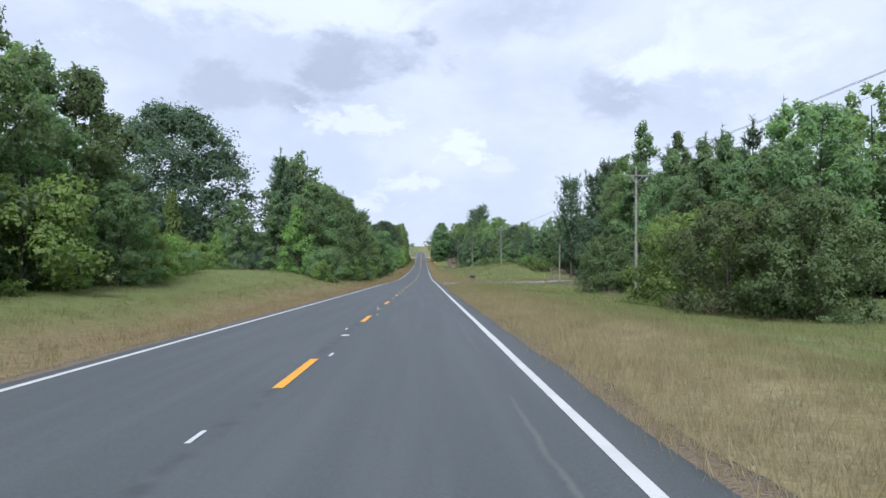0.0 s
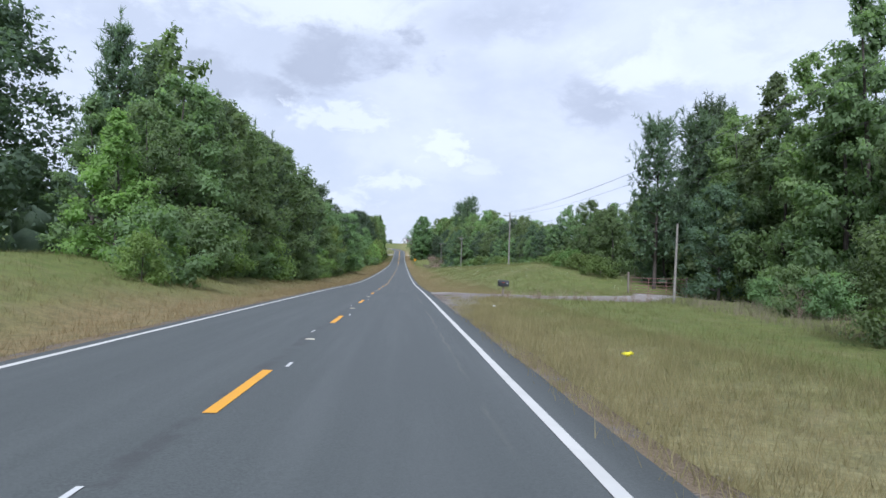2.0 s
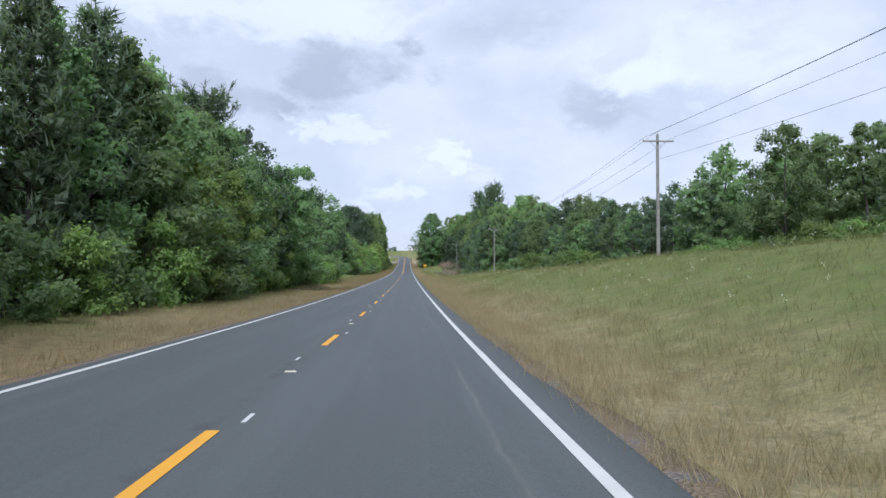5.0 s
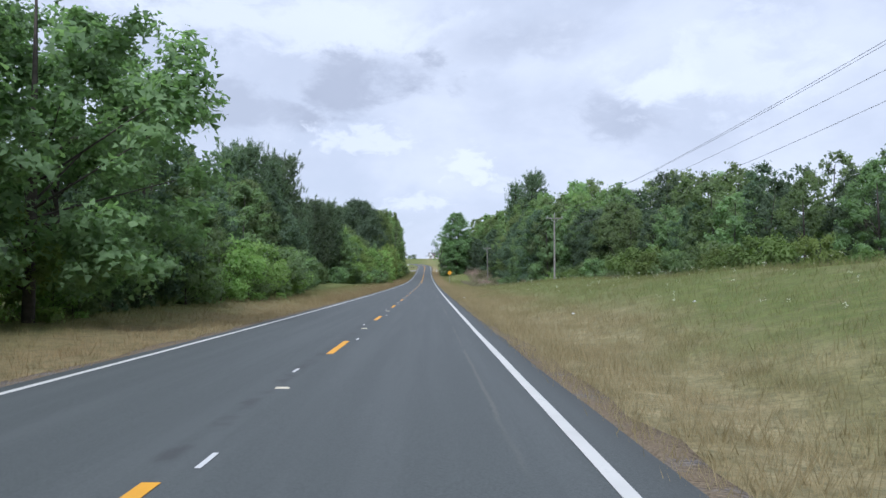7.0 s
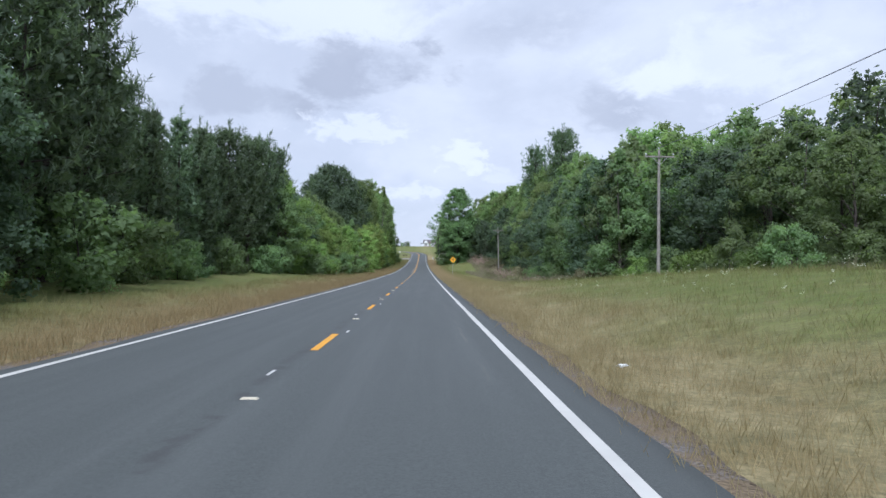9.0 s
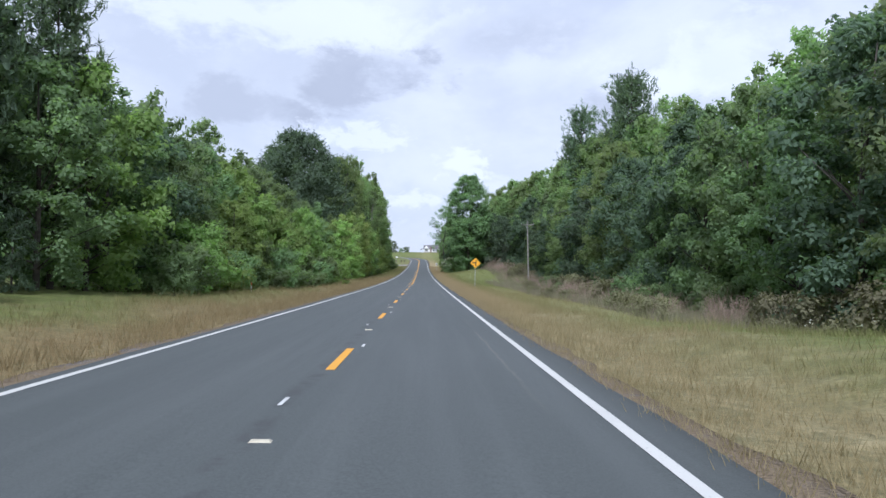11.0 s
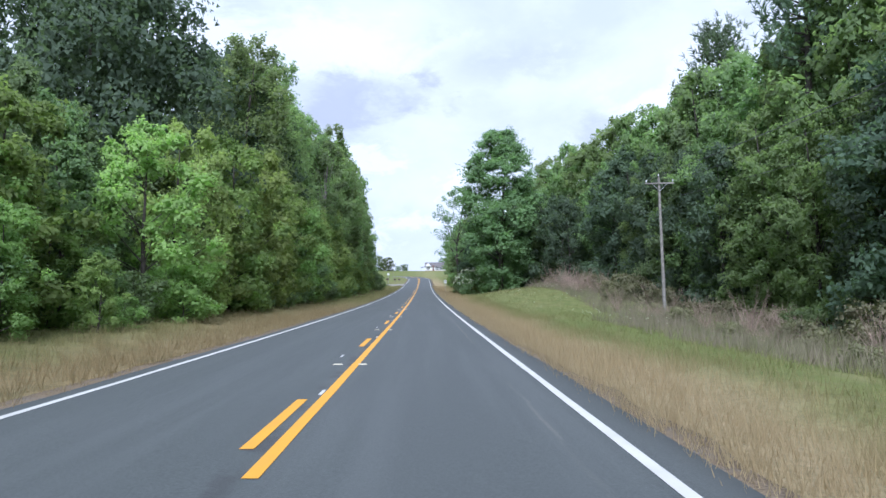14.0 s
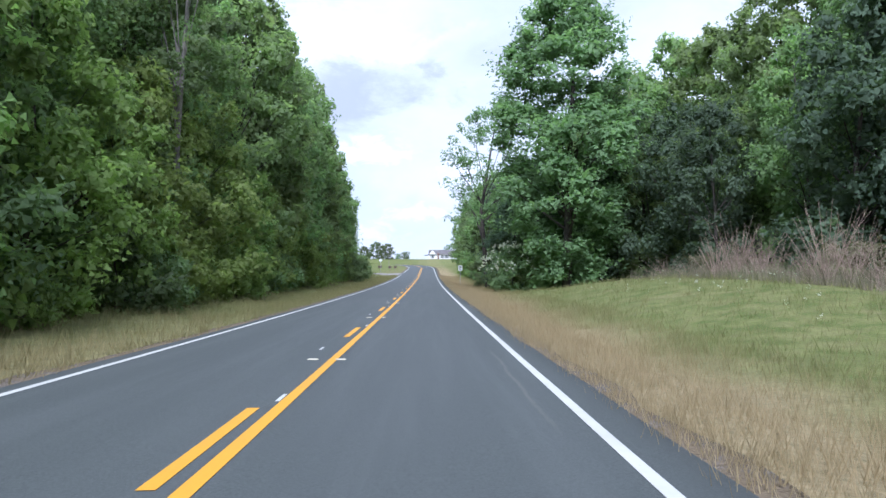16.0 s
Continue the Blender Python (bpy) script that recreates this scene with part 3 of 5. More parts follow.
def strip_region(x0, x1, y0, y1, power=1.0):
    def make(rng, n):
        x = x0 + (x1 - x0) * rng.uniform(0, 1, n) ** power
        y = rng.uniform(y0, y1, n)
        keep = ~in_drive(x, y - 1.6 * wob(x, y, 0.8) * (x < 9) - 0.3 * wob(y, x, 0.3)) | ((x < 8) & (y > 60) & (y < 86) & (wob(x, y, 0.55) > 0.5))
        keep |= (x < 8.2) & (y < 86.5) & (y - drive_near(x) < 5.6 * rng.uniform(0, 1, n) ** 2.1)
        x = x[keep] + road_x(y[keep])
        return x, y[keep]
    return make


def tall(lo, hi):
    return lambda rng, x, y: rng.uniform(lo, hi, len(x)) * (0.75 + 0.5 * (0.5 + 0.5 * wob(x, y, 1.7)))


blades("verge_grass", 32000, strip_region(3.93, 9.5, -12, 112, 1.3), tall(0.10, 0.32), 0.0055, 0.45, 11, "short dry tan and green grass along the road's edge", m=8)
blades("tall_verge_grass", 17000, strip_region(3.95, 8.5, 104, 300, 1.5), tall(0.15, 0.40), 0.0055, 0.5, 17, "dry tan grass along the road's edge", m=8)
blades("tall_verge_grass", 23000, strip_region(3.95, 8.2, 300, 540, 1.5), tall(0.20, 0.52), 0.0048, 0.42, 12, "tall pale seed-headed grass along the road's edge", m=9)
blades("verge_grass", 9000, strip_region(-4.15, -11.0, -12, 225, 1.3), tall(0.12, 0.38), 0.0065, 0.5, 13, "tan and brown grass on the verge", m=9)
blades("tall_verge_grass", 16000, strip_region(-4.2, -10.5, 220, 540, 1.3), tall(0.18, 0.52), 0.0065, 0.45, 23, "tall golden-brown grass on the verge", m=9)
blades("weeds", 7500, strip_region(11.5, 22.0, 300, 392), tall(0.35, 1.05), 0.011, 0.35, 24, "rank olive and brown weeds below the wood", M_WEED)
blades("weeds", 4200, strip_region(15.2, 23.0, 392, 448), tall(0.35, 1.05), 0.011, 0.35, 27, "rank olive and brown weeds below the wood", M_WEED)
blades("weeds", 3000, strip_region(21.5, 29.0, 120, 300), tall(0.35, 0.95), 0.011, 0.35, 25, "rank olive and brown weeds below the wood", M_WEED)
blades("weeds", 2200, strip_region(19.0, 27.0, 36, 92), tall(0.25, 0.8), 0.010, 0.35, 26, "rank olive and brown weeds below the wood", M_WEED)
blades("meadow_grass", 15000, strip_region(8.5, 24.0, -12, 100), tall(0.12, 0.34), 0.007, 0.6, 18, "green meadow grass with dry stalks")
blades("meadow_grass", 17000, strip_region(7.5, 23.0, 98, 300), tall(0.16, 0.46), 0.008, 0.5, 14, "green meadow grass with dry stalks")
blades("meadow_grass", 15000, strip_region(7.5, 20.0, 310, 540), tall(0.15, 0.4), 0.008, 0.5, 15, "green roadside grass")
blades("seed_stalks", 5000, strip_region(4.6, 22.0, -12, 300, 1.2), tall(0.32, 0.62), 0.004, 0.22, 19, "thin pale seed stalks above the grass")
blades("meadow_grass", 8000, strip_region(-9.0, -24.0, -12, 110), tall(0.12, 0.32), 0.008, 0.55, 16, "green grass on the bank")


# ---------- trees ----------
def unit(v):
    return v / np.maximum(np.linalg.norm(v, axis=-1, keepdims=True), 1e-6)


BALLS = {}


def ball(level):
    """Points and faces of a round lump: level 1 has 20 faces, level 2 has 80."""
    if level not in BALLS:
        bm = bm_new()
        bmesh.ops.create_icosphere(bm, subdivisions=level, radius=1.0)
        v = np.array([x.co for x in bm.verts])
        f = np.array([[q.index for q in p.verts] for p in bm.faces])
        bm.free()
        BALLS[level] = (v, f)
    return BALLS[level]


def ico():
    return ball(2)


def ico1():
    return ball(1)


def leaves_small(rng, p, out, size, droop=0.3):
    """Two loose leaves by each of the points p, turned mostly towards the light."""
    p, out = np.repeat(p, 2, 0), np.repeat(out, 2, 0)
    n = len(p)
    p = p + rng.randn(n, 3) * 0.32 * size
    nrm = unit(out * 0.75 + rng.randn(n, 3) * 0.5 + np.array([0, 0, 0.45]))
    d = unit(np.cross(nrm, rng.randn(n, 3)) + np.array([0, 0, -droop]))
    s = unit(np.cross(nrm, d))
    L = size * rng.uniform(0.55, 1.35, (n, 1))
    vs = np.stack([p + L * d * 0.58, p + L * (s * 0.36 - d * 0.25), p - L * (s * 0.36 + d * 0.25)], 1).reshape(-1, 3)
    return vs, np.arange(3 * n).reshape(-1, 3)


def crown_mesh(name, centres, radii, per, size, mat, seed, droop=0.3, fine=True, core=0.75, squash=0.78, sprigs=0.9):
    """A crown of leaf clumps: each a lumpy mass of inner foliage under a coat of loose leaves, with thin sprigs that break the outline."""
    rng = np.random.RandomState(seed)
    flat = np.array([1, 1, squash])
    middle = centres.mean(0) - np.array([0, 0, 0.15 * np.ptp(centres[:, 2])])
    V, N, F, off = [], [], [], 0

    def shade(p, d, own):
        away = unit((p - middle) * np.array([1, 1, 0.6]))
        return unit(0.26 * d + 0.34 * away + 0.46 * own + np.array([0, 0, 0.48]))

    def grow(p, d, s, drop):
        nonlocal off
        v, _ = leaves_small(rng, p, d, s, drop)
        tri = v.reshape(-1, 3, 3)
        own = unit(np.cross(tri[:, 1] - tri[:, 0], tri[:, 2] - tri[:, 0]))
        d2 = np.repeat(d, 2, 0)
        turn = (own * d2).sum(1) < 0
        tri[turn] = tri[turn][:, ::-1]
        own[turn] *= -1
        V.append(tri.reshape(-1, 3))
        N.append(np.repeat(shade(np.repeat(p, 2, 0), d2, own), 3, 0))
        F.append(np.arange(3 * len(tri)).reshape(-1, 3) + off)
        off += 3 * len(tri)

    for ci, (c, r) in enumerate(zip(centres, radii)):
        k = max(6, int(per * (0.6 + 0.4 * (r / radii.mean()) ** 2)))
        d = unit(rng.randn(k, 3))
        p = c + d * r * rng.uniform(0.55, 1.2, (k, 1)) * flat
        dist = np.linalg.norm((p[:, None, :] - centres[None]) / flat, axis=2) / radii[None]
        dist[:, ci] = 9.0
        keep = (dist < 0.62).sum(1) == 0
        if keep.any():
            grow(p[keep], d[keep], size, droop)
        if core:
            inner = min(core * r, 1.45 * size)
            m = int(np.clip((15 if fine else 9) * (core * r / inner) ** 2, 9, 36 if fine else 24))
            d = unit(rng.randn(m, 3))
            grow(c + d * r * rng.uniform(0.3, 0.72, (m, 1)) * flat, d, inner, 0.1)
    for ci in rng.choice(len(centres), int(len(centres) * sprigs)):
        c, r = centres[ci], radii[ci]
        d0 = unit(unit((c - middle) * np.array([1, 1, 0.7])) + 0.55 * rng.randn(3) + np.array([0, 0, 0.25]))
        k = max(4, int(per * 0.16))
        d = unit(rng.randn(k, 3))
        p = c + d0 * r * flat * rng.uniform(0.9, 1.45, (k, 1)) + d * r * 0.30
        grow(p, unit(d + d0), size, droop)
    V, N = np.concatenate(V), np.concatenate(N)
    me = mesh_of(name, V, np.concatenate(F), mat, smooth_shade=True)
    if len(me.vertices) == len(N):
        me.normals_split_custom_set_from_vertices(N)
    return me


def limb_arrays(a, b, r0, r1, n=6):
    a, b = np.array(a, float), np.array(b, float)
    d = unit(b - a)
    u = unit(np.cross(d, [0.31, 0.77, 0.2]))
    w = np.cross(d, u)
    t = np.arange(n) / n * 2 * np.pi
    ring = np.cos(t)[:, None] * u + np.sin(t)[:, None] * w
    vs = np.concatenate([a + ring * r0, b + ring * r1])
    i = np.arange(n)
    fs = np.stack([i, (i + 1) % n, (i + 1) % n + n, i + n], -1)
    return vs, fs


def trunk_mesh(name, path, radii, limbs, mat):
    V, F, off = [], [], 0
    for a, b, r0, r1 in [(path[i], path[i + 1], radii[i], radii[i + 1]) for i in range(len(path) - 1)] + limbs:
        v, f = limb_arrays(a, b, r0, r1)
        V.append(v)
        F.append(f + off)
        off += len(v)
    return mesh_of(name, np.concatenate(V), np.concatenate(F), mat, smooth_shade=True)


HEIGHT = {}


def broadleaf(name, label, category, h, w, base, n, per, size, mat, seed, shape="oval", fine=True, core=0.78, clump=0.17, bark=None, group="trees along the road", sprigs=0.9):
    """A leafy tree: trunk with limbs under a lumpy crown."""
    rng = np.random.RandomState(seed)
    root = empty(name, Matrix(), label, category, group)
    HEIGHT[root.name] = h
    u = rng.permutation((np.arange(n) + 0.5) / n)
    if shape == "cone":
        u = u ** 1.15
        prof = np.clip(1.12 * (1 - u) ** 0.72, 0.06, 1) * (0.55 + 0.45 * smooth(0, 0.12, u))
    elif shape == "round":
        prof = np.sqrt(np.clip(1 - (2 * u - 0.85) ** 2 / 1.4, 0.05, 1))
    elif shape == "dome":
        prof = np.sqrt(np.clip(1 - u ** 2.8, 0.12, 1)) * (0.8 + 0.2 * smooth(0, 0.15, u))
    elif shape == "urn":
        prof = np.sqrt(np.clip(1 - u ** 4, 0.10, 1)) * (0.45 + 0.55 * smooth(0, 0.38, u))
    elif shape == "column":
        prof = 0.95 - 0.55 * u ** 2.5
    else:
        prof = np.sqrt(np.clip(1 - (1.65 * u - 0.65) ** 2, 0.06, 1))
    hz = base + (1 - base) * u
    ang = np.arange(n) * 2.39996 + rng.uniform(-0.5, 0.5, n)
    rad = prof * w / 2 * np.sqrt(rng.uniform(0.10, 0.92, n)) * rng.uniform(0.88, 1.1, n)
    c = np.stack([np.cos(ang) * rad, np.sin(ang) * rad, hz * h * 0.96], -1)
    r = clump * w * rng.uniform(0.65, 1.3, n) * (0.45 + 0.55 * prof)
    c[:, 2] = np.minimum(c[:, 2], h - r * 0.75)
    bend = [np.array([0, 0, -0.4]), np.array([rng.randn() * 0.02 * h, rng.randn() * 0.02 * h, h * 0.4]), np.array([rng.randn() * 0.03 * h, rng.randn() * 0.03 * h, h * 0.88])]
    tr = 0.0105 * h
    limbs = []
    for i in np.argsort(-r)[: min(n, 16)]:
        s = min(0.95, max(0.12, (c[i, 2] / h) * 0.72))
        a = bend[0] + (bend[1] - bend[0]) * s / 0.45 if s < 0.45 else bend[1] + (bend[2] - bend[1]) * (s - 0.45) / 0.5
        limbs.append((a, c[i], tr * 0.42 * (1.1 - s), tr * 0.08))
    part_mesh("trunk", trunk_mesh("trunk", bend, [tr * 1.3, tr * 0.8, tr * 0.2], limbs, bark or M_BARK), root)
    part_mesh("crown", crown_mesh("crown", c, r, per, size, mat, seed + 1, 0.3, fine, core, 0.78, sprigs), root)
    return root


def pine(name, label, h, w, seed, whorls=17, base=0.06, full=True, taper=0.85):
    """A pine: whorls of upturned branches that end in bottle brushes of needles."""
    rng = np.random.RandomState(seed)
    root = empty(name, Matrix(), label, "pine tree", "trees along the road")
    HEIGHT[root.name] = h
    limbs, P, D, W, C = [], [], [], [], []
    for i in range(whorls):
        u = max(0.0, (i + rng.uniform(-0.3, 0.3)) / whorls)
        z = h * (base + (0.97 - base) * np.clip(u, 0, 0.99))
        reach = w / 2 * (1.0 - taper * u ** 1.3) * (0.7 + 0.3 * smooth(0, 0.2, u))
        k = 5 + (i % 2)
        for j in range(k):
            a = 2 * np.pi * (j + rng.uniform(-0.3, 0.3)) / k + i * 0.9
            ln = reach * rng.uniform(0.6, 1.15)
            flatdir = np.array([np.cos(a), np.sin(a), 0.0])
            start = np.array([0, 0, z])
            mid = start + ln * 0.6 * (flatdir + np.array([0, 0, 0.12 + 0.45 * u]))
            end = mid + ln * 0.4 * (flatdir * 0.8 + np.array([0, 0, 0.75]))
            limbs += [(start, mid, 0.004 * h * (1.1 - u) + 0.008, 0.014), (mid, end, 0.014, 0.006)]
            for s in np.linspace(0.3, 1.0, 5 if full else 4):
                q = start + (mid - start) * (s / 0.6) if s < 0.6 else mid + (end - mid) * ((s - 0.6) / 0.4)
                for _ in range(2 if full else 1):
                    P.append(q + rng.randn(3) * 0.10 * ln)
                    D.append(unit(flatdir * 0.35 + np.array([0, 0, 0.8]) + rng.randn(3) * 0.28))
                    W.append(0.8 + 0.35 * s)
            C.append((start + (mid - start) * 0.75, 0.17 * reach + 0.12))
            C.append((mid + (end - mid) * 0.3, 0.12 * reach + 0.10))
    for z in np.linspace(0.9, 1.0, 6):
        P.append(np.array([0, 0, h * z]))
        D.append(np.array([0, 0, 1.0]))
        W.append(1.2)
    P, D, W = np.array(P), np.array(D), np.array(W)
    n, m = len(P), 9 if full else 7
    p = np.repeat(P, m, 0)
    axis = np.repeat(D, m, 0)
    grow = (h / 13) ** 0.5
    along = rng.uniform(0.0, 1.0, (n * m, 1))
    p = p + axis * along * 0.5 * grow
    d = unit(axis * 0.75 + rng.randn(n * m, 3) * 0.5)
    L = np.repeat(W, m)[:, None] * rng.uniform(0.22, 0.46, (n * m, 1)) * grow * (1.0 if full else 1.25)
    s = unit(np.cross(d, rng.randn(n * m, 3))) * (0.034 if full else 0.05) * grow
    tri = np.stack([p - s, p + s, p + d * L], 1)
    nrm = unit(np.repeat(unit((P - np.array([0, 0, h * 0.4])) * np.array([1, 1, 0.4])), m, 0) * 0.5 + d * 0.5 + np.array([0, 0, 0.3]))
    V, N, F = [tri.reshape(-1, 3)], [np.repeat(nrm, 3, 0)], [np.arange(3 * n * m).reshape(-1, 3)]
    off = 3 * n * m
    for q, r in C:
        d = unit(rng.randn(5, 3))
        v, f = leaves_small(rng, q + d * r * 0.5, d, min(0.5, r * 1.3), 0.0)
        V.append(v)
        N.append(unit(np.repeat(d, 6, 0) * 0.5 + 0.4 * rng.randn(30, 3) + np.array([0, 0, 0.35])))
        F.append(f + off)
        off += len(v)
    tr = 0.010 * h
    part_mesh("trunk", trunk_mesh("trunk", [np.array([0, 0, -0.4]), np.array([0.008 * h, 0, h * 0.5]), np.array([0, 0, h])], [tr * 1.3, tr * 0.8, tr * 0.12], limbs, M_BARK), root)
    me = mesh_of("crown", np.concatenate(V), np.concatenate(F), M_PINE, smooth_shade=True)
    N = np.concatenate(N)
    if len(me.vertices) == len(N):
        me.normals_split_custom_set_from_vertices(N)
    part_mesh("crown", me, root)
    return root


PLACED = []


def plant(proto, x, y, s=1.0, turn=None, sz=None, rng=random):
    """Set the prototype, or a copy of it, on the ground."""
    turn = rng.uniform(0, 360) if turn is None else turn
    m = pose(x, y, gz(x, y) - 0.05, 0, 0, turn) @ Matrix.Diagonal((s, s, sz or s, 1))
    if proto in PLACED:
        return copy_thing_scaled(proto, m)
    PLACED.append(proto)
    proto.matrix_basis = m
    return proto


def plant_to(proto, x, y, top, wide=1.0, turn=None, rng=random):
    """Set a tree so that its tip stands at the height top."""
    sz = (top - gz(x, y) + 0.05) / HEIGHT[proto.name]
    return plant(proto, x, y, sz * wide, turn, sz, rng)


def copy_thing_scaled(proto, m):
    keep = proto.matrix_basis.copy()
    proto.matrix_basis = Matrix()
    c = copy_thing(proto, m)
    proto.matrix_basis = keep
    return c


# Heights of the prototypes are metres; each stands somewhere in the place.
T_TULIP = broadleaf("poplar_tree", "tall pointed leafy poplar tree at the wood's edge", "tree", 14, 6.2, 0.05, 84, 44, 0.22, M_LEAF, 21, "cone", True, 0.8, 0.118)
T_TULIP2 = broadleaf("poplar_tree", "pointed green poplar tree with a full crown", "tree", 14, 6.6, 0.04, 84, 44, 0.22, M_LEAF, 71, "cone", True, 0.8, 0.118)
T_GUM = broadleaf("gum_tree", "dense green leafy gum tree beside the road", "tree", 13, 6.5, 0.04, 84, 44, 0.215, M_LEAF, 22, "oval", True, 0.8, 0.122)
T_GUM2 = broadleaf("gum_tree", "dark green gum tree with an uneven crown", "tree", 13, 7.2, 0.04, 84, 44, 0.22, M_OAK, 72, "oval", True, 0.8, 0.122)
T_MAPLE = broadleaf("maple_tree", "bright green young maple tree at the wood's edge", "tree", 9, 5.4, 0.03, 56, 44, 0.2, M_BRIGHT, 23, "cone", True, 0.8, 0.13)
T_MAPLE2 = broadleaf("maple_tree", "fresh green young maple tree beside the verge", "tree", 9, 5.4, 0.03, 56, 44, 0.2, M_BRIGHT, 73, "oval", True, 0.8, 0.13)
T_SAPLING = broadleaf("sapling_tree", "light yellow-green young tree leaning over the verge", "tree", 9, 5.6, 0.03, 60, 54, 0.18, M_BRIGHT_LIT, 83, "oval", True, 0.8, 0.125)
T_OAK = broadleaf("oak_tree", "large dark green oak tree with a rounded crown", "tree", 20, 17.0, 0.10, 320, 44, 0.29, M_OAK, 24, "dome", True, 0.9, 0.09, sprigs=0.35)
T_TALL = broadleaf("tall_hardwood_tree", "tall dark hardwood tree in the roadside wood", "tree", 20, 9.0, 0.06, 110, 36, 0.29, M_LEAF_LIT, 25, "oval", True, 0.8, 0.112)
T_TALL2 = broadleaf("tall_hardwood_tree", "tall green hardwood tree in the roadside wood", "tree", 19, 8.0, 0.05, 110, 36, 0.27, M_LEAF_LIT, 26, "column", True, 0.8, 0.12)
T_NEAR = broadleaf("hardwood_tree", "tall leafy hardwood tree at the edge of the verge", "tree", 19, 8.2, 0.04, 110, 80, 0.18, M_LEAF_LIT, 79, "column", True, 0.8, 0.115)
T_BACK = broadleaf("forest_tree", "green forest tree behind the roadside row", "tree", 17, 8.5, 0.04, 64, 18, 0.44, M_LEAF, 27, "oval", False, 0.8, 0.135)
T_BACK2 = broadleaf("forest_tree", "dark green forest tree behind the roadside row", "tree", 18, 8.5, 0.04, 64, 18, 0.44, M_OAK, 28, "column", False, 0.8, 0.135)
T_TALL_B = broadleaf("hardwood_tree", "tall dark hardwood tree deeper in the wood", "tree", 20, 9.0, 0.06, 84, 18, 0.42, M_LEAF_LIT, 45, "oval", False, 0.8, 0.12)
T_TALL2_B = broadleaf("hardwood_tree", "tall green hardwood tree deeper in the wood", "tree", 19, 8.0, 0.05, 84, 18, 0.42, M_LEAF_LIT, 46, "column", False, 0.8, 0.125)
T_GUM_B = broadleaf("gum_tree", "green gum tree behind the first row", "tree", 13, 6.8, 0.04, 64, 20, 0.36, M_LEAF, 47, "oval", False, 0.8, 0.13)
T_PINE_B = pine("pine_tree", "dark green pine standing behind the first row", 14, 5.4, 48, 14, 0.05, False)
T_PINE = pine("pine_tree", "young dark green loblolly pine with upturned tips", 13, 5.2, 31, 16, 0.04)
T_PINE2 = pine("pine_tree", "slender dark green pine above the broadleaf trees", 15, 7.0, 32, 16, 0.18, True, 0.62)
T_HIGHPINE = pine("pine_tree", "tall mature pine with a bare trunk and high open crown", 28, 8.5, 49, 11, 0.58, True, 0.6)
T_SHRUB = broadleaf("shrub", "bushy green shrub at the wood's edge", "shrub", 3.2, 3.6, 0.02, 26, 42, 0.145, M_BRIGHT, 33, "round", True, 0.78, 0.165)
T_SHRUB2 = broadleaf("shrub", "dark green low shrub in the grass", "shrub", 2.6, 3.4, 0.02, 24, 42, 0.145, M_LEAF, 34, "round", True, 0.78, 0.165)
T_VINE = broadleaf("vine_thicket", "low thicket smothered in bright green vines", "thicket", 2.6, 5.0, 0.02, 32, 40, 0.17, M_KUDZU, 35, "round", True, 0.8, 0.145)
T_SCRUB = broadleaf("scrub_bush", "low olive-brown tangle of scrub in the grass", "bush", 1.5, 2.6, 0.02, 18, 36, 0.11, M_SCRUB, 58, "round", True, 0.75, 0.19)
T_CEDAR = broadleaf("cedar_bush", "broad dark olive cedar bush in the field", "bush", 5.6, 5.8, 0.01, 90, 64, 0.13, M_CEDAR, 36, "oval", True, 0.8, 0.11)
T_PALEBUSH = broadleaf("wild_bush", "rounded light green bush beside the cedar", "bush", 5.0, 5.4, 0.01, 70, 60, 0.15, M_BRIGHT, 76, "round", True, 0.8, 0.12)
T_LOCUST = broadleaf("locust_tree", "feathery green tree with branches reaching over the road", "tree", 13, 10.5, 0.10, 150, 44, 0.23, M_LEAF, 77, "round", True, 0.6, 0.075, sprigs=2.2)

R = random.Random(7)


def row(side, y0, y1, xf, step, protos, h0, h1, jitter=1.2, seed=0, wide=1.0):
    """A row of trees along the road: xf gives the distance from the middle at y, h0 and h1 the range of tree heights."""
    rr = random.Random(seed)
    y = y0
    while y < y1:
        xx = xf(y) if callable(xf) else xf
        p = rr.choice(protos)
        lo, hi = (h0(y), h1(y)) if callable(h0) else (h0, h1)
        sz = rr.uniform(lo, hi) / HEIGHT[p.name]
        yy = y + rr.uniform(-0.3, 0.3) * step
        plant(p, side * (xx + rr.uniform(-jitter, jitter)) + float(road_x(yy)), yy, sz * wide * rr.uniform(0.92, 1.1), None, sz, rr)
        y += step * rr.uniform(0.8, 1.2)


def at(ys, xs):
    return lambda y: float(np.interp(y, ys, xs))


# left of the road: a stand of poplars, the open bank with its oak, then unbroken wood
row(-1, 4, 40, 18.3, 4.0, [T_TULIP, T_TULIP2, T_GUM], 12.4, 14.4, 0.8, 101)
row(-1, 4, 40, 23.0, 6.0, [T_GUM_B], 11, 13, 1.2, 102)
row(-1, 6, 40, 15.4, 3.4, [T_MAPLE, T_SHRUB, T_GUM], 3.0, 6.2, 0.7, 103)
plant(T_OAK, -31.5, 90.0, 1.28, 20, 1.12)
plant(T_OAK, -45.0, 96.0, 0.75, 120, 0.85)
row(-1, 42, 60, at([42, 60], [18.0, 19.5]), 3.6, [T_SHRUB, T_SHRUB2], 2.2, 3.4, 0.8, 104)
plant_to(T_SHRUB, -18.9, 59.5, 3.2, 1.0, 30)
plant_to(T_SHRUB2, -24.5, 64.5, 2.9, 1.0, 60)
plant_to(T_MAPLE, -19.5, 67.3, 5.0, 0.8, 80)
plant_to(T_GUM, -19.2, 74.5, 8.7, 1.0, 10)
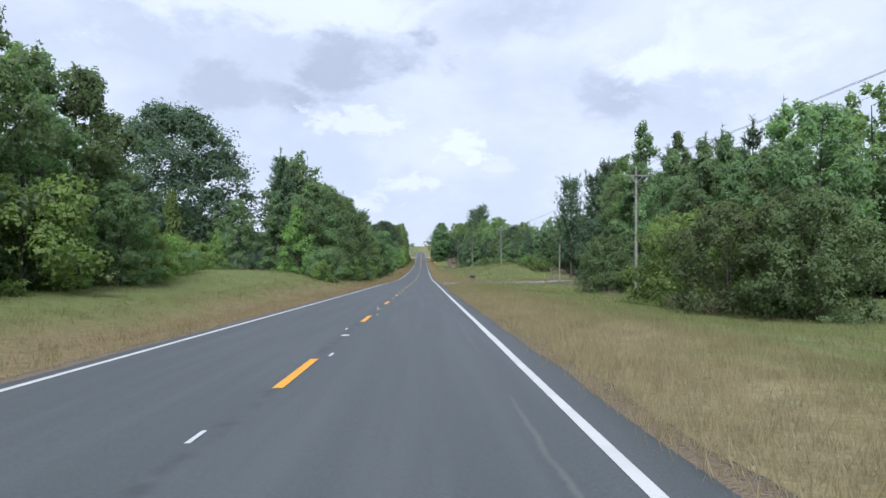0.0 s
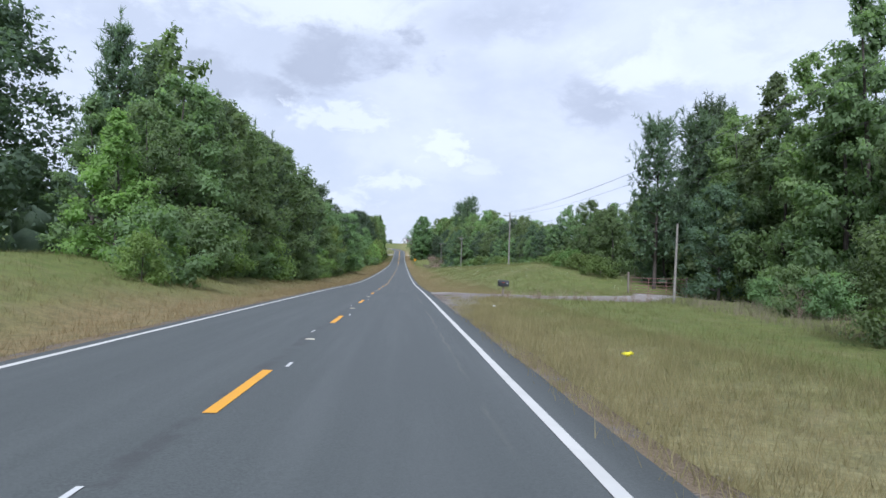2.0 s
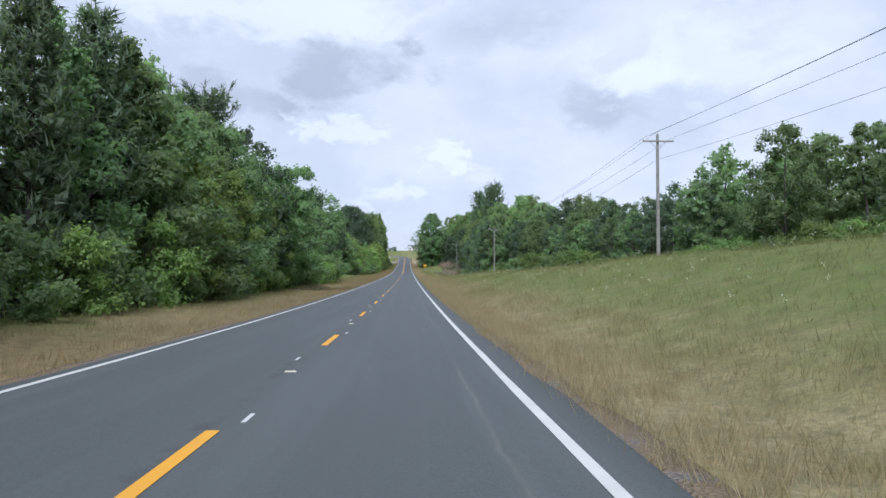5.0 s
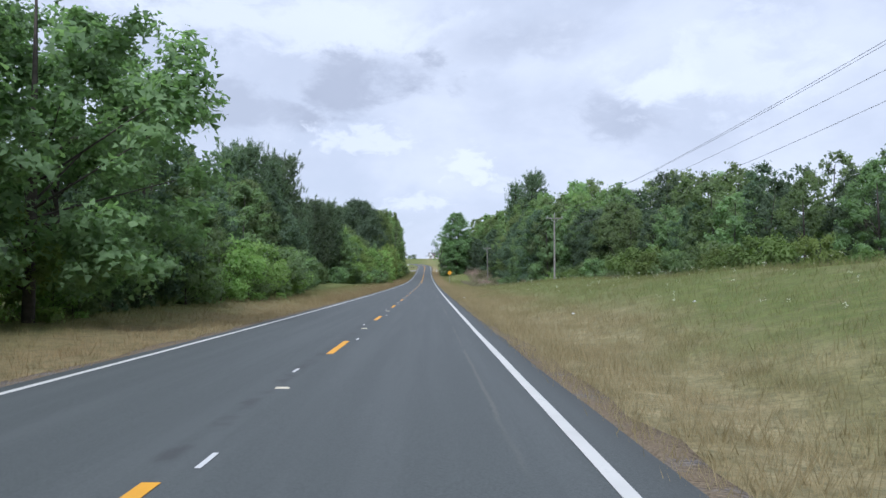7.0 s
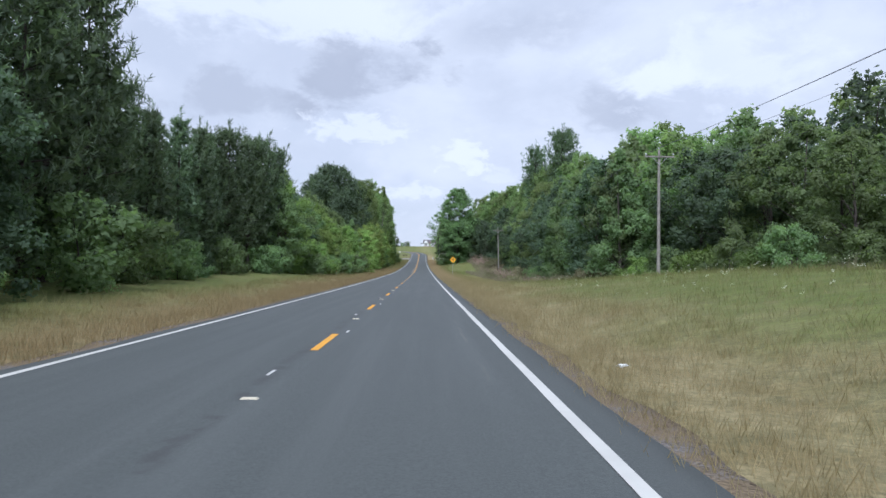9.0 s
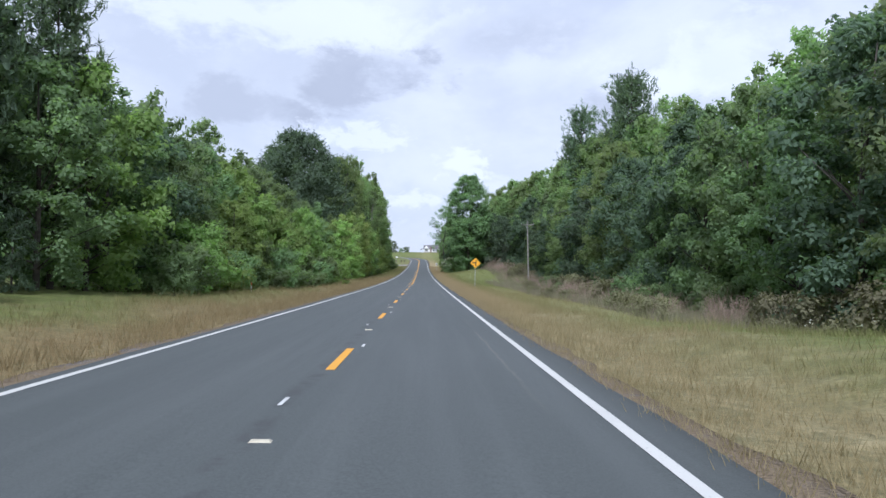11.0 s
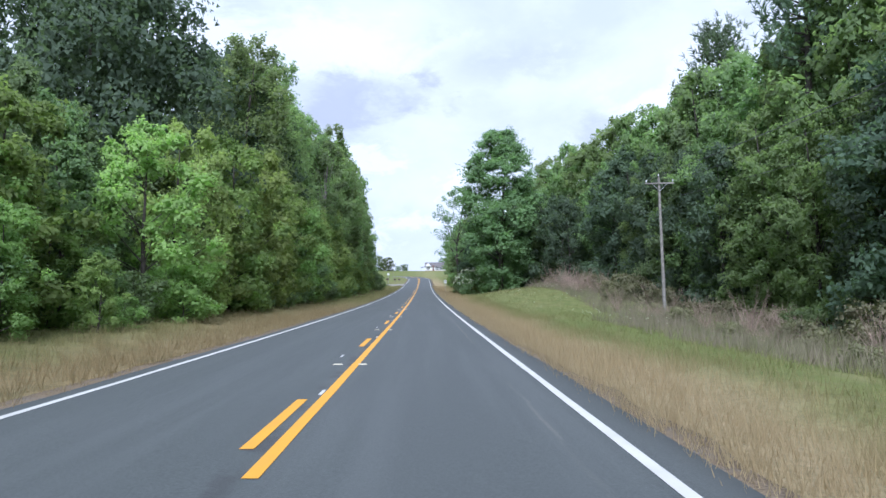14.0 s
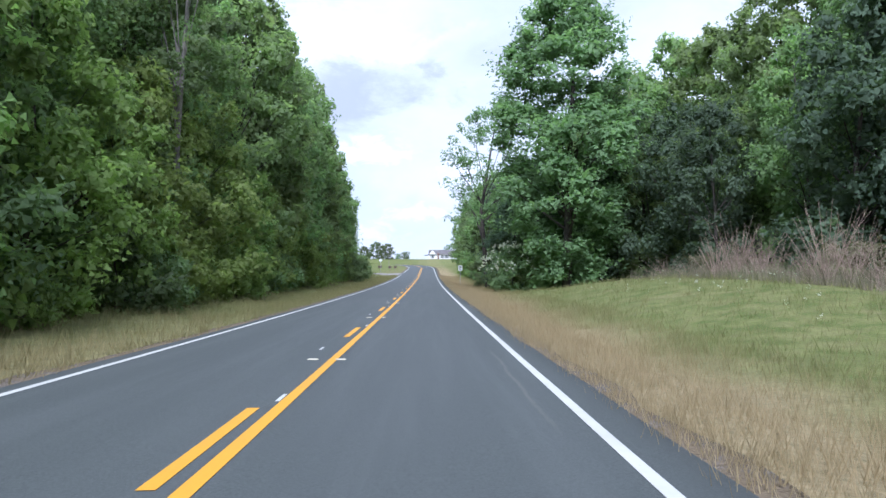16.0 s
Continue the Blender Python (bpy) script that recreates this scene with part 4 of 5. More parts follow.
plant_to(T_TULIP2, -22.5, 78.0, 7.6, 1.0, 110)
row(-1, 66, 88, 27.0, 4.5, [T_SHRUB2, T_SHRUB], 2.5, 4.0, 1.5, 130)
plant_to(T_MAPLE, -14.0, 83.0, 8.4, 1.1, 15)
plant_to(T_PINE, -16.7, 96.4, 14.8, 1.0, 40)
plant_to(T_PINE, -14.9, 100.5, 13.4, 1.0, 140)
plant_to(T_TULIP, -17.6, 88.5, 10.2, 1.2, 70)
row(-1, 86, 180, 13.2, 4.0, [T_TULIP2, T_GUM, T_PINE, T_GUM], at([86, 96, 125, 150, 162, 180], [10, 12.5, 14, 13, 12, 13]), at([86, 96, 125, 150, 162, 180], [12, 14.2, 16.2, 15, 14, 15.5]), 0.9, 106, 1.1)
row(-1, 92, 180, 17.4, 4.6, [T_PINE, T_GUM_B, T_PINE_B], 14.5, 17.5, 1.1, 107)
row(-1, 76, 240, 10.7, 3.4, [T_SHRUB2, T_SHRUB2, T_SHRUB, T_GUM2], 1.8, 4.2, 0.7, 109)
row(-1, 158, 186, 11.2, 5.0, [T_MAPLE2, T_GUM], 7.0, 9.5, 0.6, 131)
plant_to(T_GUM2, -12.8, 184.5, 11.6, 1.1, 60)
plant_to(T_LOCUST, -10.3, 191.5, 9.4, 1.2, 160)
plant_to(T_LOCUST, -12.6, 198.4, 9.0, 1.1, 20)
plant_to(T_PINE2, -14.5, 178.0, 13.5, 1.2, 20)
row(-1, 180, 200, 17.5, 4.6, [T_PINE_B, T_TALL2_B], 13.5, 16.0, 1.0, 111)
row(-1, 202, 246, 13.6, 4.4, [T_TULIP2, T_GUM, T_GUM2], 8.0, 11.0, 0.9, 122, 1.1)
for px, py, top in ((-14.6, 236.0, 10.6), (-16.4, 239.0, 11.0), (-15.0, 232.5, 9.4), (-17.5, 243.0, 10.6)):
    plant_to(T_PINE2, px, py, top, 1.0, None, R)
row(-1, 200, 304, 24.0, 5.4, [T_BACK, T_BACK2], 12.0, 14.0, 1.5, 112)
row(-1, 244, 304, at([238, 262, 285, 304], [14, 16.8, 17.5, 14]), 3.6, [T_PINE, T_PINE2, T_PINE], at([244, 258, 266, 285, 300], [12.5, 14.2, 10.5, 12.0, 13]), at([244, 258, 266, 285, 300], [14.5, 16.6, 11.8, 13.8, 14.5]), 0.9, 113)
row(-1, 240, 304, 21.0, 5.5, [T_PINE_B, T_PINE_B, T_GUM_B], 10.5, 13.0, 1.0, 123)
row(-1, 240, 300, at([238, 262, 285, 304], [12, 15.2, 15.8, 12]), 5.0, [T_SHRUB2, T_SHRUB2, T_MAPLE, T_GUM2], 1.4, 4.2, 1.2, 114)
row(-1, 300, 352, 14.6, 4.0, [T_GUM2, T_GUM, T_MAPLE2], 9.0, 11.5, 0.9, 115, 1.1)
row(-1, 302, 364, 19.5, 4.6, [T_GUM_B, T_TULIP, T_GUM2], 12.0, 14.8, 1.2, 124)
plant_to(T_TALL, -27.0, 364.0, 18.2, 0.9, 40)
row(-1, 352, 404, 12.6, 4.2, [T_MAPLE, T_MAPLE2, T_TULIP2], 8.0, 11.0, 0.9, 132, 1.1)
row(-1, 366, 392, 16.5, 4.4, [T_TULIP, T_GUM], 11.0, 13.0, 0.8, 133)
plant_to(T_OAK, -19.5, 393.0, 22.4, 0.86, 30)
plant_to(T_OAK, -23.5, 401.0, 21.4, 0.80, 150)
plant_to(T_OAK, -16.5, 413.0, 21.4, 0.72, 250)
row(-1, 306, 526, at([306, 328, 340], [11.3, 11.2, 9.9]), 3.0, [T_SHRUB, T_SHRUB2, T_MAPLE2, T_SHRUB2], 1.2, 4.4, 0.9, 118)
row(-1, 322, 380, 12.3, 4.2, [T_MAPLE, T_MAPLE2, T_MAPLE], 4.8, 8.0, 0.8, 134, 1.1)
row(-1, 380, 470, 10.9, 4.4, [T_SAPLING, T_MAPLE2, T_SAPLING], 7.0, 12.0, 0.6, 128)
row(-1, 408, 448, 13.4, 4.6, [T_NEAR], 20.5, 24.5, 0.6, 135, 0.95)
row(-1, 450, 526, 12.6, 4.4, [T_TALL2, T_TALL, T_TALL2], at([410, 440, 480, 505, 526], [20, 22.5, 22, 17.5, 13]), at([410, 440, 480, 505, 526], [24, 26, 25.5, 20.5, 15]), 0.8, 119, 0.95)
row(-1, 414, 526, 18.0, 5.0, [T_TALL_B, T_TALL2_B], 20, 24, 1.0, 120)
row(-1, 420, 530, 25.0, 7.0, [T_BACK, T_BACK2], 18, 22, 1.5, 121)
row(-1, 528, 560, 13.5, 4.5, [T_SHRUB, T_SHRUB2, T_MAPLE], 2.0, 4.5, 1.0, 125)

# right of the road: cedars in the field, tall edge of wood, the mound, then closing wood
for px, py, top, p in ((18.3, 31.0, 4.6, T_CEDAR), (21.6, 29.5, 5.2, T_CEDAR), (20.2, 25.0, 4.6, T_CEDAR), (19.6, 40.0, 4.6, T_PALEBUSH), (22.8, 36.5, 4.4, T_PALEBUSH), (20.2, 65.5, 3.9, T_CEDAR), (23.6, 62.0, 4.0, T_CEDAR)):
    plant_to(p, px, py, top, 1.0, None, R)
plant(T_SHRUB, 17.0, 41.5, 0.9, rng=R)
row(1, 44, 84, at([44, 84], [31, 29]), 4.0, [T_TULIP, T_GUM, T_TULIP2], 12.5, 16.0, 1.0, 202, 1.05)
plant_to(T_TULIP, 30.4, 86.2, 19.7, 0.85, 10)
plant_to(T_TULIP2, 33.0, 80.0, 17.4, 0.9, 80)
row(1, 88, 116, at([88, 100, 116], [29.5, 30.5, 34]), 3.8, [T_TULIP2, T_TULIP, T_TALL2], 14.5, 19.0, 0.8, 223)
row(1, 44, 110, 37.5, 4.6, [T_PINE_B, T_TALL_B, T_PINE_B], 16.0, 19.0, 1.3, 203)
row(1, -4, 120, 44.0, 7.0, [T_BACK2, T_BACK], 15, 18, 2.0, 204)
plant_to(T_PINE2, 25.6, 110.1, 14.5, 0.9, 0)
plant_to(T_PINE2, 34.0, 118.0, 18.2, 1.0, 60)
plant_to(T_PINE2, 36.0, 122.0, 17.6, 1.0, 120)
plant_to(T_PINE2, 30.5, 112.0, 15.4, 1.0, 200)
for px, py, top in ((27.6, 112.5, 7.5), (31.0, 109.0, 9.0), (29.0, 116.0, 6.5), (27.2, 99.5, 7.5)):
    plant_to(T_GUM2, px, py, top, 1.15, None, R)
row(1, 42, 88, at([42, 88], [25.0, 24.0]), 3.8, [T_SHRUB2, T_SHRUB2, T_SHRUB], 1.8, 3.2, 0.8, 205)
row(1, 98, 118, at([98, 118], [28.5, 30.5]), 3.4, [T_SHRUB2, T_SHRUB, T_MAPLE], 2.2, 5.0, 0.8, 220)
row(1, 116, 200, at([116, 130, 160, 200], [40, 45, 47, 39]), 4.6, [T_GUM, T_GUM_B, T_TULIP2], 13.2, 16.6, 2.0, 206, 1.1)
row(1, 112, 200, at([112, 125, 160, 200], [47, 53, 55, 46]), 5.6, [T_BACK, T_GUM_B, T_BACK2], 15.5, 18.6, 2.0, 207)
row(1, 196, 300, at([196, 235, 300], [37, 32, 27]), 4.6, [T_GUM, T_GUM2, T_GUM_B, T_GUM2], at([196, 255, 275, 300], [8, 8, 10, 12]), at([196, 255, 275, 300], [11, 10.5, 13, 15.5]), 1.6, 209, 1.1)
row(1, 196, 300, at([196, 250, 300], [46, 39, 34]), 5.2, [T_GUM_B, T_BACK, T_BACK2], at([196, 250, 275, 300], [12.5, 11.5, 14, 17]), at([196, 250, 275, 300], [15.5, 14, 17, 20]), 1.8, 222)
row(1, 262, 346, at([262, 300, 346], [44, 38, 36]), 5.2, [T_TALL2_B, T_BACK, T_TALL_B], at([262, 300, 330, 346], [14, 18, 22, 22]), at([262, 300, 330, 346], [17, 22, 26, 26]), 1.6, 210)
row(1, 115, 215, at([104, 118, 150, 202, 215], [21.6, 20.5, 24.5, 28, 28.5]), 3.0, [T_VINE, T_VINE, T_VINE, T_SHRUB], 1.5, 2.2, 0.9, 211)
row(1, 215, 300, at([215, 300], [26.0, 22.0]), 3.8, [T_SHRUB2, T_SHRUB2, T_VINE, T_SHRUB], 1.7, 3.4, 1.2, 212)
row(1, 296, 352, at([296, 330, 352], [23, 21, 24]), 4.0, [T_GUM, T_TULIP2, T_GUM2], 11, 16, 1.0, 227)
row(1, 298, 352, 28.5, 4.8, [T_TALL2_B, T_GUM_B], 15, 19, 1.2, 228)
row(1, 350, 446, at([350, 380, 446], [24.5, 26.5, 25.5]), 4.2, [T_TALL2, T_GUM2, T_TALL, T_TULIP2], 14, 19, 1.0, 213)
row(1, 350, 446, at([350, 380, 446], [31, 32, 31.5]), 4.4, [T_TALL, T_TALL2], at([350, 390, 446], [21, 23.5, 23]), at([350, 390, 446], [25, 28, 27.5]), 1.2, 226, 0.95)
row(1, 350, 500, 40.0, 6.4, [T_BACK2, T_BACK], 21, 25, 1.5, 215)
for px, py, top in ((30.5, 372.0, 27.5), (33.5, 386.0, 30.5), (29.0, 398.0, 28.6), (33.0, 424.0, 28.5)):
    plant_to(T_HIGHPINE, px, py, top, 1.0, None, R)
row(1, 296, 446, at([300, 340, 390, 446], [19.5, 18.5, 21.5, 22.0]), 5.0, [T_SCRUB, T_SHRUB2, T_SCRUB], 1.2, 2.8, 1.4, 216)
row(1, 446, 520, at([446, 472, 520], [29.5, 27.0, 25.0]), 4.2, [T_TALL2, T_TALL], 23, 27, 1.2, 234, 0.9)
row(1, 448, 500, at([448, 462, 474, 500], [22, 19, 14.5, 13.0]), 4.0, [T_TALL2, T_GUM2, T_TULIP2], 12, 17, 1.0, 217)
row(1, 500, 662, at([500, 580, 662], [12.0, 12.5, 19.0]), 4.6, [T_TALL2_B, T_GUM_B, T_TALL2_B], 13.5, 17.5, 1.0, 218)
row(1, 470, 662, at([470, 600, 662], [24, 20, 27]), 7.0, [T_BACK2, T_BACK], 15, 19, 1.5, 219)
row(1, 462, 560, at([462, 478, 560], [11.8, 10.0, 9.4]), 4.0, [T_SHRUB2, T_SHRUB], 2.0, 3.4, 0.8, 221)
row(1, 302, 372, at([302, 335, 372], [15.5, 14.4, 16.5]), 5.0, [T_SCRUB], 0.7, 1.4, 2.6, 229)
row(1, 372, 446, at([372, 410, 446], [17.5, 20.0, 19.5]), 5.0, [T_SCRUB], 0.7, 1.5, 2.6, 230)
T_BIG = broadleaf("vine_clad_tree", "tall dark tree cloaked in leaves down to the ground", "tree", 25, 8.6, 0.01, 300, 46, 0.26, M_LEAF, 39, "urn", True, 0.9, 0.135)
plant_to(T_BIG, 12.7, 457.0, 24.6, 1.34, 40)
T_SLIM = broadleaf("slender_tree", "slender pale-trunked tree with a high leafy crown", "tree", 19, 5.0, 0.55, 36, 50, 0.26, M_LEAF, 40, "oval", True, 0.5, 0.14, M_PALEBARK)
plant(T_SLIM, -10.4, 432.0, 1.0, 70)
T_AIRY = broadleaf("airy_tree", "open light-crowned tree leaning over the verge", "tree", 21, 9.5, 0.35, 90, 50, 0.24, M_LEAF, 37, "round", True, 0.0, 0.09, sprigs=2.0)
plant_to(T_AIRY, 7.4, 470.0, 17.8, 1.08, 200)
T_BLOOM = broadleaf("flowering_bush", "green bush with white blossoms beside the trees", "bush", 4.4, 5.4, 0.02, 44, 44, 0.17, M_LEAF, 38, "round", True, 0.78, 0.14)
plant(T_BLOOM, 8.6, 459.5, 0.9, 15)
plant_to(T_GUM2, 9.6, 468.5, 8.0, 1.1, 15)
plant_to(T_GUM, 7.9, 474.5, 7.0, 1.1, 75)


# ---------- vine-covered snag on the left bank ----------
def vine_snag(x, y):
    rng = np.random.RandomState(51)
    root = empty("vine_covered_snag", pose(x, y, gz(x, y) - 0.05) @ Matrix.Diagonal((1.1, 1.1, 1.2, 1)), "dead trunk wrapped in bright green vines on the bank", "vine column")
    part_mesh("trunk", trunk_mesh("trunk", [np.array([0, 0, -0.3]), np.array([0.08, 0.05, 3.2]), np.array([0.05, 0.1, 6.0])], [0.2, 0.16, 0.1], [], M_BARK), root)
    n = 15
    c = np.stack([rng.randn(n) * 0.10, rng.randn(n) * 0.10, np.linspace(0.3, 5.8, n)], -1)
    part_mesh("vine", crown_mesh("vine", c, np.full(n, 0.52) * rng.uniform(0.85, 1.15, n), 150, 0.2, M_KUDZU, 52, 0.4, True, 0.7, 1.0), root)


vine_snag(-22.2, 62.0)


def blossoms(x, y):
    """White flower heads over the blooming bush."""
    rng = np.random.RandomState(53)
    n = 150
    d = unit(rng.randn(n, 3))
    d[:, 2] = np.abs(d[:, 2])
    p = np.array([0, 0, 2.0]) + d * np.array([3.0, 3.0, 2.75]) * rng.uniform(0.88, 1.04, (n, 1))
    q = np.repeat(p, 6, 0) + rng.randn(n * 6, 3) * 0.06
    v, f = leaves_small(rng, q, unit(rng.randn(n * 6, 3)), 0.15, 0.0)
    part_mesh("blossom", mesh_of("blossom", v, f, M_FLOWER), T_BLOOM, "clusters of white flowers")


blossoms(10.6, 466.0)


# ---------- dead stalks and brush ----------
def brush_mesh(seed, n=60, h=2.0, w=1.6):
    rng = np.random.RandomState(seed)
    V, F, off = [], [], 0
    for i in range(n):
        a = np.array([rng.randn() * 0.05, rng.randn() * 0.05, -0.1])
        hh = h * rng.uniform(0.45, 1.05)
        b = a + np.array([rng.randn() * 0.4 * w, rng.randn() * 0.4 * w, hh])
        segs = [(a, b, 0.012, 0.004)]
        for j in range(3):
            s = rng.uniform(0.35, 0.9)
            m = a + (b - a) * s
            segs.append((m, m + np.array([rng.randn() * 0.22, rng.randn() * 0.22, rng.uniform(0.1, 0.45)]) * hh * 0.5, 0.006, 0.003))
        for p, q, r0, r1 in segs:
            v, f = limb_arrays(p, q, r0, r1, 3)
            V.append(v)
            F.append(f + off)
            off += len(v)
    return mesh_of("dead_brush", np.concatenate(V), np.concatenate(F), M_DEAD)


BRUSH = [brush_mesh(61, 28), brush_mesh(62, 22, 2.6, 1.2), brush_mesh(63, 30, 1.5, 2.2)]


def brush(x, y, s, rr):
    ob = new("dead_brush", rr.choice(BRUSH))
    ob.matrix_basis = pose(x, y, gz(x, y), 0, 0, rr.uniform(0, 360)) @ Matrix.Diagonal((s, s, s, 1))
    tagged(ob, "grey-brown clump of dead weed stalks in the grass", "brush", "dead brush at the wood's edge")


rr = random.Random(9)
for i in range(44):
    y = rr.uniform(302, 372)
    brush(float(np.interp(y, [300, 335, 372], [16.0, 14.4, 17.0])) + rr.triangular(-2.6, 5.0, 0.6), y, rr.uniform(0.6, 1.1), rr)
for i in range(40):
    y = rr.uniform(372, 442)
    brush(float(np.interp(y, [372, 410, 442], [18.0, 19.0, 18.0])) + rr.triangular(-2.6, 3.5, 0.8), y, rr.uniform(0.6, 1.15), rr)
for i in range(16):
    brush(rr.uniform(15.4, 19.0), rr.uniform(418, 442), rr.uniform(0.9, 1.3), rr)
for x, y in ((21.0, 43), (23, 46), (24, 50), (25, 55), (22.5, 58), (25.5, 62), (24.5, 70), (26, 74), (23, 80), (17.5, 30.5)):
    brush(x, y, rr.uniform(0.7, 1.1), rr)


# ---------- driveway, puddle ----------
def driveway():
    PX, PY = 5.05, 89.6
    xs = np.concatenate([np.linspace(3.80, 9.0, 27), np.linspace(9.5, 26.5, 36)])
    rng = np.random.RandomState(3)
    near = drive_near(xs) + np.where(xs < 8, 0.9, 0.15) * rng.randn(len(xs))
    far = drive_far(xs) + 0.15 * rng.randn(len(xs))
    m = 25
    t = np.linspace(0, 1, m)
    X = np.repeat(xs[:, None], m, 1)
    Y = near[:, None] + (far - near)[:, None] * t
    Z = ground_z(X, Y) + 0.05
    dip = 0.075 * np.exp(-(((X - PX) / 0.8) ** 2 + ((Y - PY) / 0.9) ** 2)) + 0.04 * np.exp(-(((X - 7.4) / 1.3) ** 2 + ((Y - PY - 0.4) / 0.5) ** 2))
    flush = road_z(Y) - 0.02 * X + 0.012
    Z = flush + (Z - flush) * smooth(3.88, 4.45, X) - dip
    Z[:, 0] -= 0.09
    Z[:, -1] -= 0.09
    Z[-1] -= 0.09
    vs = np.stack([X, Y, Z], -1).reshape(-1, 3)
    i = (np.arange(len(xs) - 1)[:, None] * m + np.arange(m - 1)).ravel()
    drive = tagged(new("driveway", mesh_of("driveway", vs, np.stack([i, i + m, i + m + 1, i + 1], -1), M_GRAVEL, smooth_shade=True)),
                   "pale gravel driveway with potholes leading to a gate", "driveway", kind="structure")
    a = np.linspace(0, 2 * np.pi, 28, endpoint=False)
    r = 1 + 0.22 * np.sin(2 * a + 0.6) + 0.12 * np.sin(3 * a + 2) + 0.06 * np.sin(7 * a)
    px, py = PX + 0.5 * r * np.cos(a), PY + 0.55 * r * np.sin(a)
    z = gz(PX, PY) + 0.0
    vs = np.concatenate([[[PX, PY, z]], np.stack([px, py, np.full(28, z)], -1)])
    fs = np.array([[0, 1 + j, 1 + (j + 1) % 28] for j in range(28)])
    tagged(new("puddle", mesh_of("puddle", vs, fs, M_PUDDLE)), "shallow muddy puddle in the gravel driveway", "puddle", kind="structure")
    # loose stones
    rng = np.random.RandomState(8)
    iv, jf = ico1()
    V, F, off = [], [], 0
    for j in range(2300):
        if j < 900:
            x = 3.9 + 9 * rng.uniform() ** 1.5
            y0, y1 = float(drive_near(x)), float(drive_far(x))
            y = rng.uniform(y0, y1)
            s = rng.uniform(0.008, 0.024)
        else:
            x = 3.86 + abs(rng.randn()) * 0.28
            y = rng.uniform(4, 92)
            s = rng.uniform(0.010, 0.032)
        v = iv * (1 + 0.25 * rng.randn(len(iv), 1)) * s * np.array([1, 1, 0.7]) + np.array([x, y, gz(x, y) + (0.052 if in_drive(x, y) else 0.022)])
        V.append(v)
        F.append(jf + off)
        off += len(v)
    tagged(new("loose_gravel", mesh_of("loose_gravel", np.concatenate(V), np.concatenate(F), M_GRAVEL)), "loose grey stones on the driveway and shoulder", "gravel", kind="stuff")


driveway()


# ---------- side road ----------
def side_road():
    xs = np.linspace(-3.9, -60, 40)
    hw = 3.2 + 5.0 * (1 - smooth(4, 10, -xs))
    vs, fs = [], []
    for x, h in zip(xs, hw):
        for t in np.linspace(-1, 1, 7):
            y = 552.0 + t * h
            xx = x + float(road_x(y))
            z = gz(xx, y) + 0.06 if x < -4.6 else float(road_z(y)) - 0.075
            vs.append((xx, y, z))
    for i in range(len(xs) - 1):
        for j in range(6):
            a = i * 7 + j
            fs.append((a, a + 7, a + 8, a + 1))
    tagged(new("side_road", mesh_of("side_road", np.array(vs), np.array(fs), M_GRAVEL)), "pale side road that joins from the wooded side", "road", kind="structure")


side_road()


# ---------- power poles and wires ----------
def power_pole(x, y, h, lean, arm=2.4, thick=0.15, label="weathered wooden power pole with a crossarm", crossarm=True):
    root = empty("power_pole", pose(x, y, gz(x, y) - 0.3, 0, lean, 0), label, "power pole", "power poles beside the road" if crossarm else "")
    bm = bm_new()
    tube(bm, (0, 0, 0), (0, 0, h + 0.3), thick, thick * 0.66, 14)
    part("pole", bm, M_POLE, root)
    if crossarm:
        z = h + 0.3 - 0.55
        bm = bm_new()
        box(bm, 0, -0.17, z, arm, 0.09, 0.12, 0.012)
        part("crossarm", bm, M_POLE, root)
        for s in (-1, 1):
            bm = bm_new()
            tube(bm, (0.0, -0.15, z - 0.65), (s * 0.62, -0.19, z - 0.05), 0.022, 0.022, 6)
            part("brace", bm, M_STEEL, root)
        for px, pz in ((-arm / 2 + 0.1, z + 0.06), (arm / 2 - 0.1, z + 0.06), (0.0, h + 0.3)):
            yy = -0.17 if px else 0
            bm = bm_new()
            tube(bm, (px, yy, pz), (px, yy, pz + 0.12), 0.016, 0.016, 6)
            tube(bm, (px, yy, pz + 0.10), (px, yy, pz + 0.17), 0.07, 0.055, 10)
            tube(bm, (px, yy, pz + 0.17), (px, yy, pz + 0.24), 0.05, 0.03, 10)
            part("insulator", bm, M_CERAMIC, root, "pale ceramic insulator")
    return root


POLES = [(20.6, -62.0, 11.2, 0), (20.7, 56.4, 11.4, 0.6), (20.8, 172.7, 9.6, 0), (20.6, 277.5, 10.4, 0), (21.0, 406.7, 11.0, -1.5)]
for x, y, h, lean in POLES:
    power_pole(x, y, h, lean)
power_pole(20.0, 90.0, 5.3, 1.2, thick=0.10, label="short bare wooden service pole beside the driveway", crossarm=False)


def wire(a, b, sag, name="power_line"):
    a, b = np.array(a), np.array(b)
    t = np.linspace(0, 1, 25)
    p = a + (b - a) * t[:, None]
    p[:, 2] -= sag * 4 * t * (1 - t)
    d = unit(b - a)
    u = unit(np.cross(d, [0, 0, 1.0]))
    w = np.cross(u, d)
    ang = np.arange(5) / 5 * 2 * np.pi
    ring = 0.011 * (np.cos(ang)[:, None] * u + np.sin(ang)[:, None] * w)
    V = (p[:, None, :] + ring[None]).reshape(-1, 3)
    F = np.array([[i * 5 + j, i * 5 + (j + 1) % 5, (i + 1) * 5 + (j + 1) % 5, (i + 1) * 5 + j] for i in range(24) for j in range(5)])
    ob = new(name, mesh_of(name, V, F, M_WIRE))
    tagged(ob, "thin overhead power wire between two poles", "power line", "overhead wires")


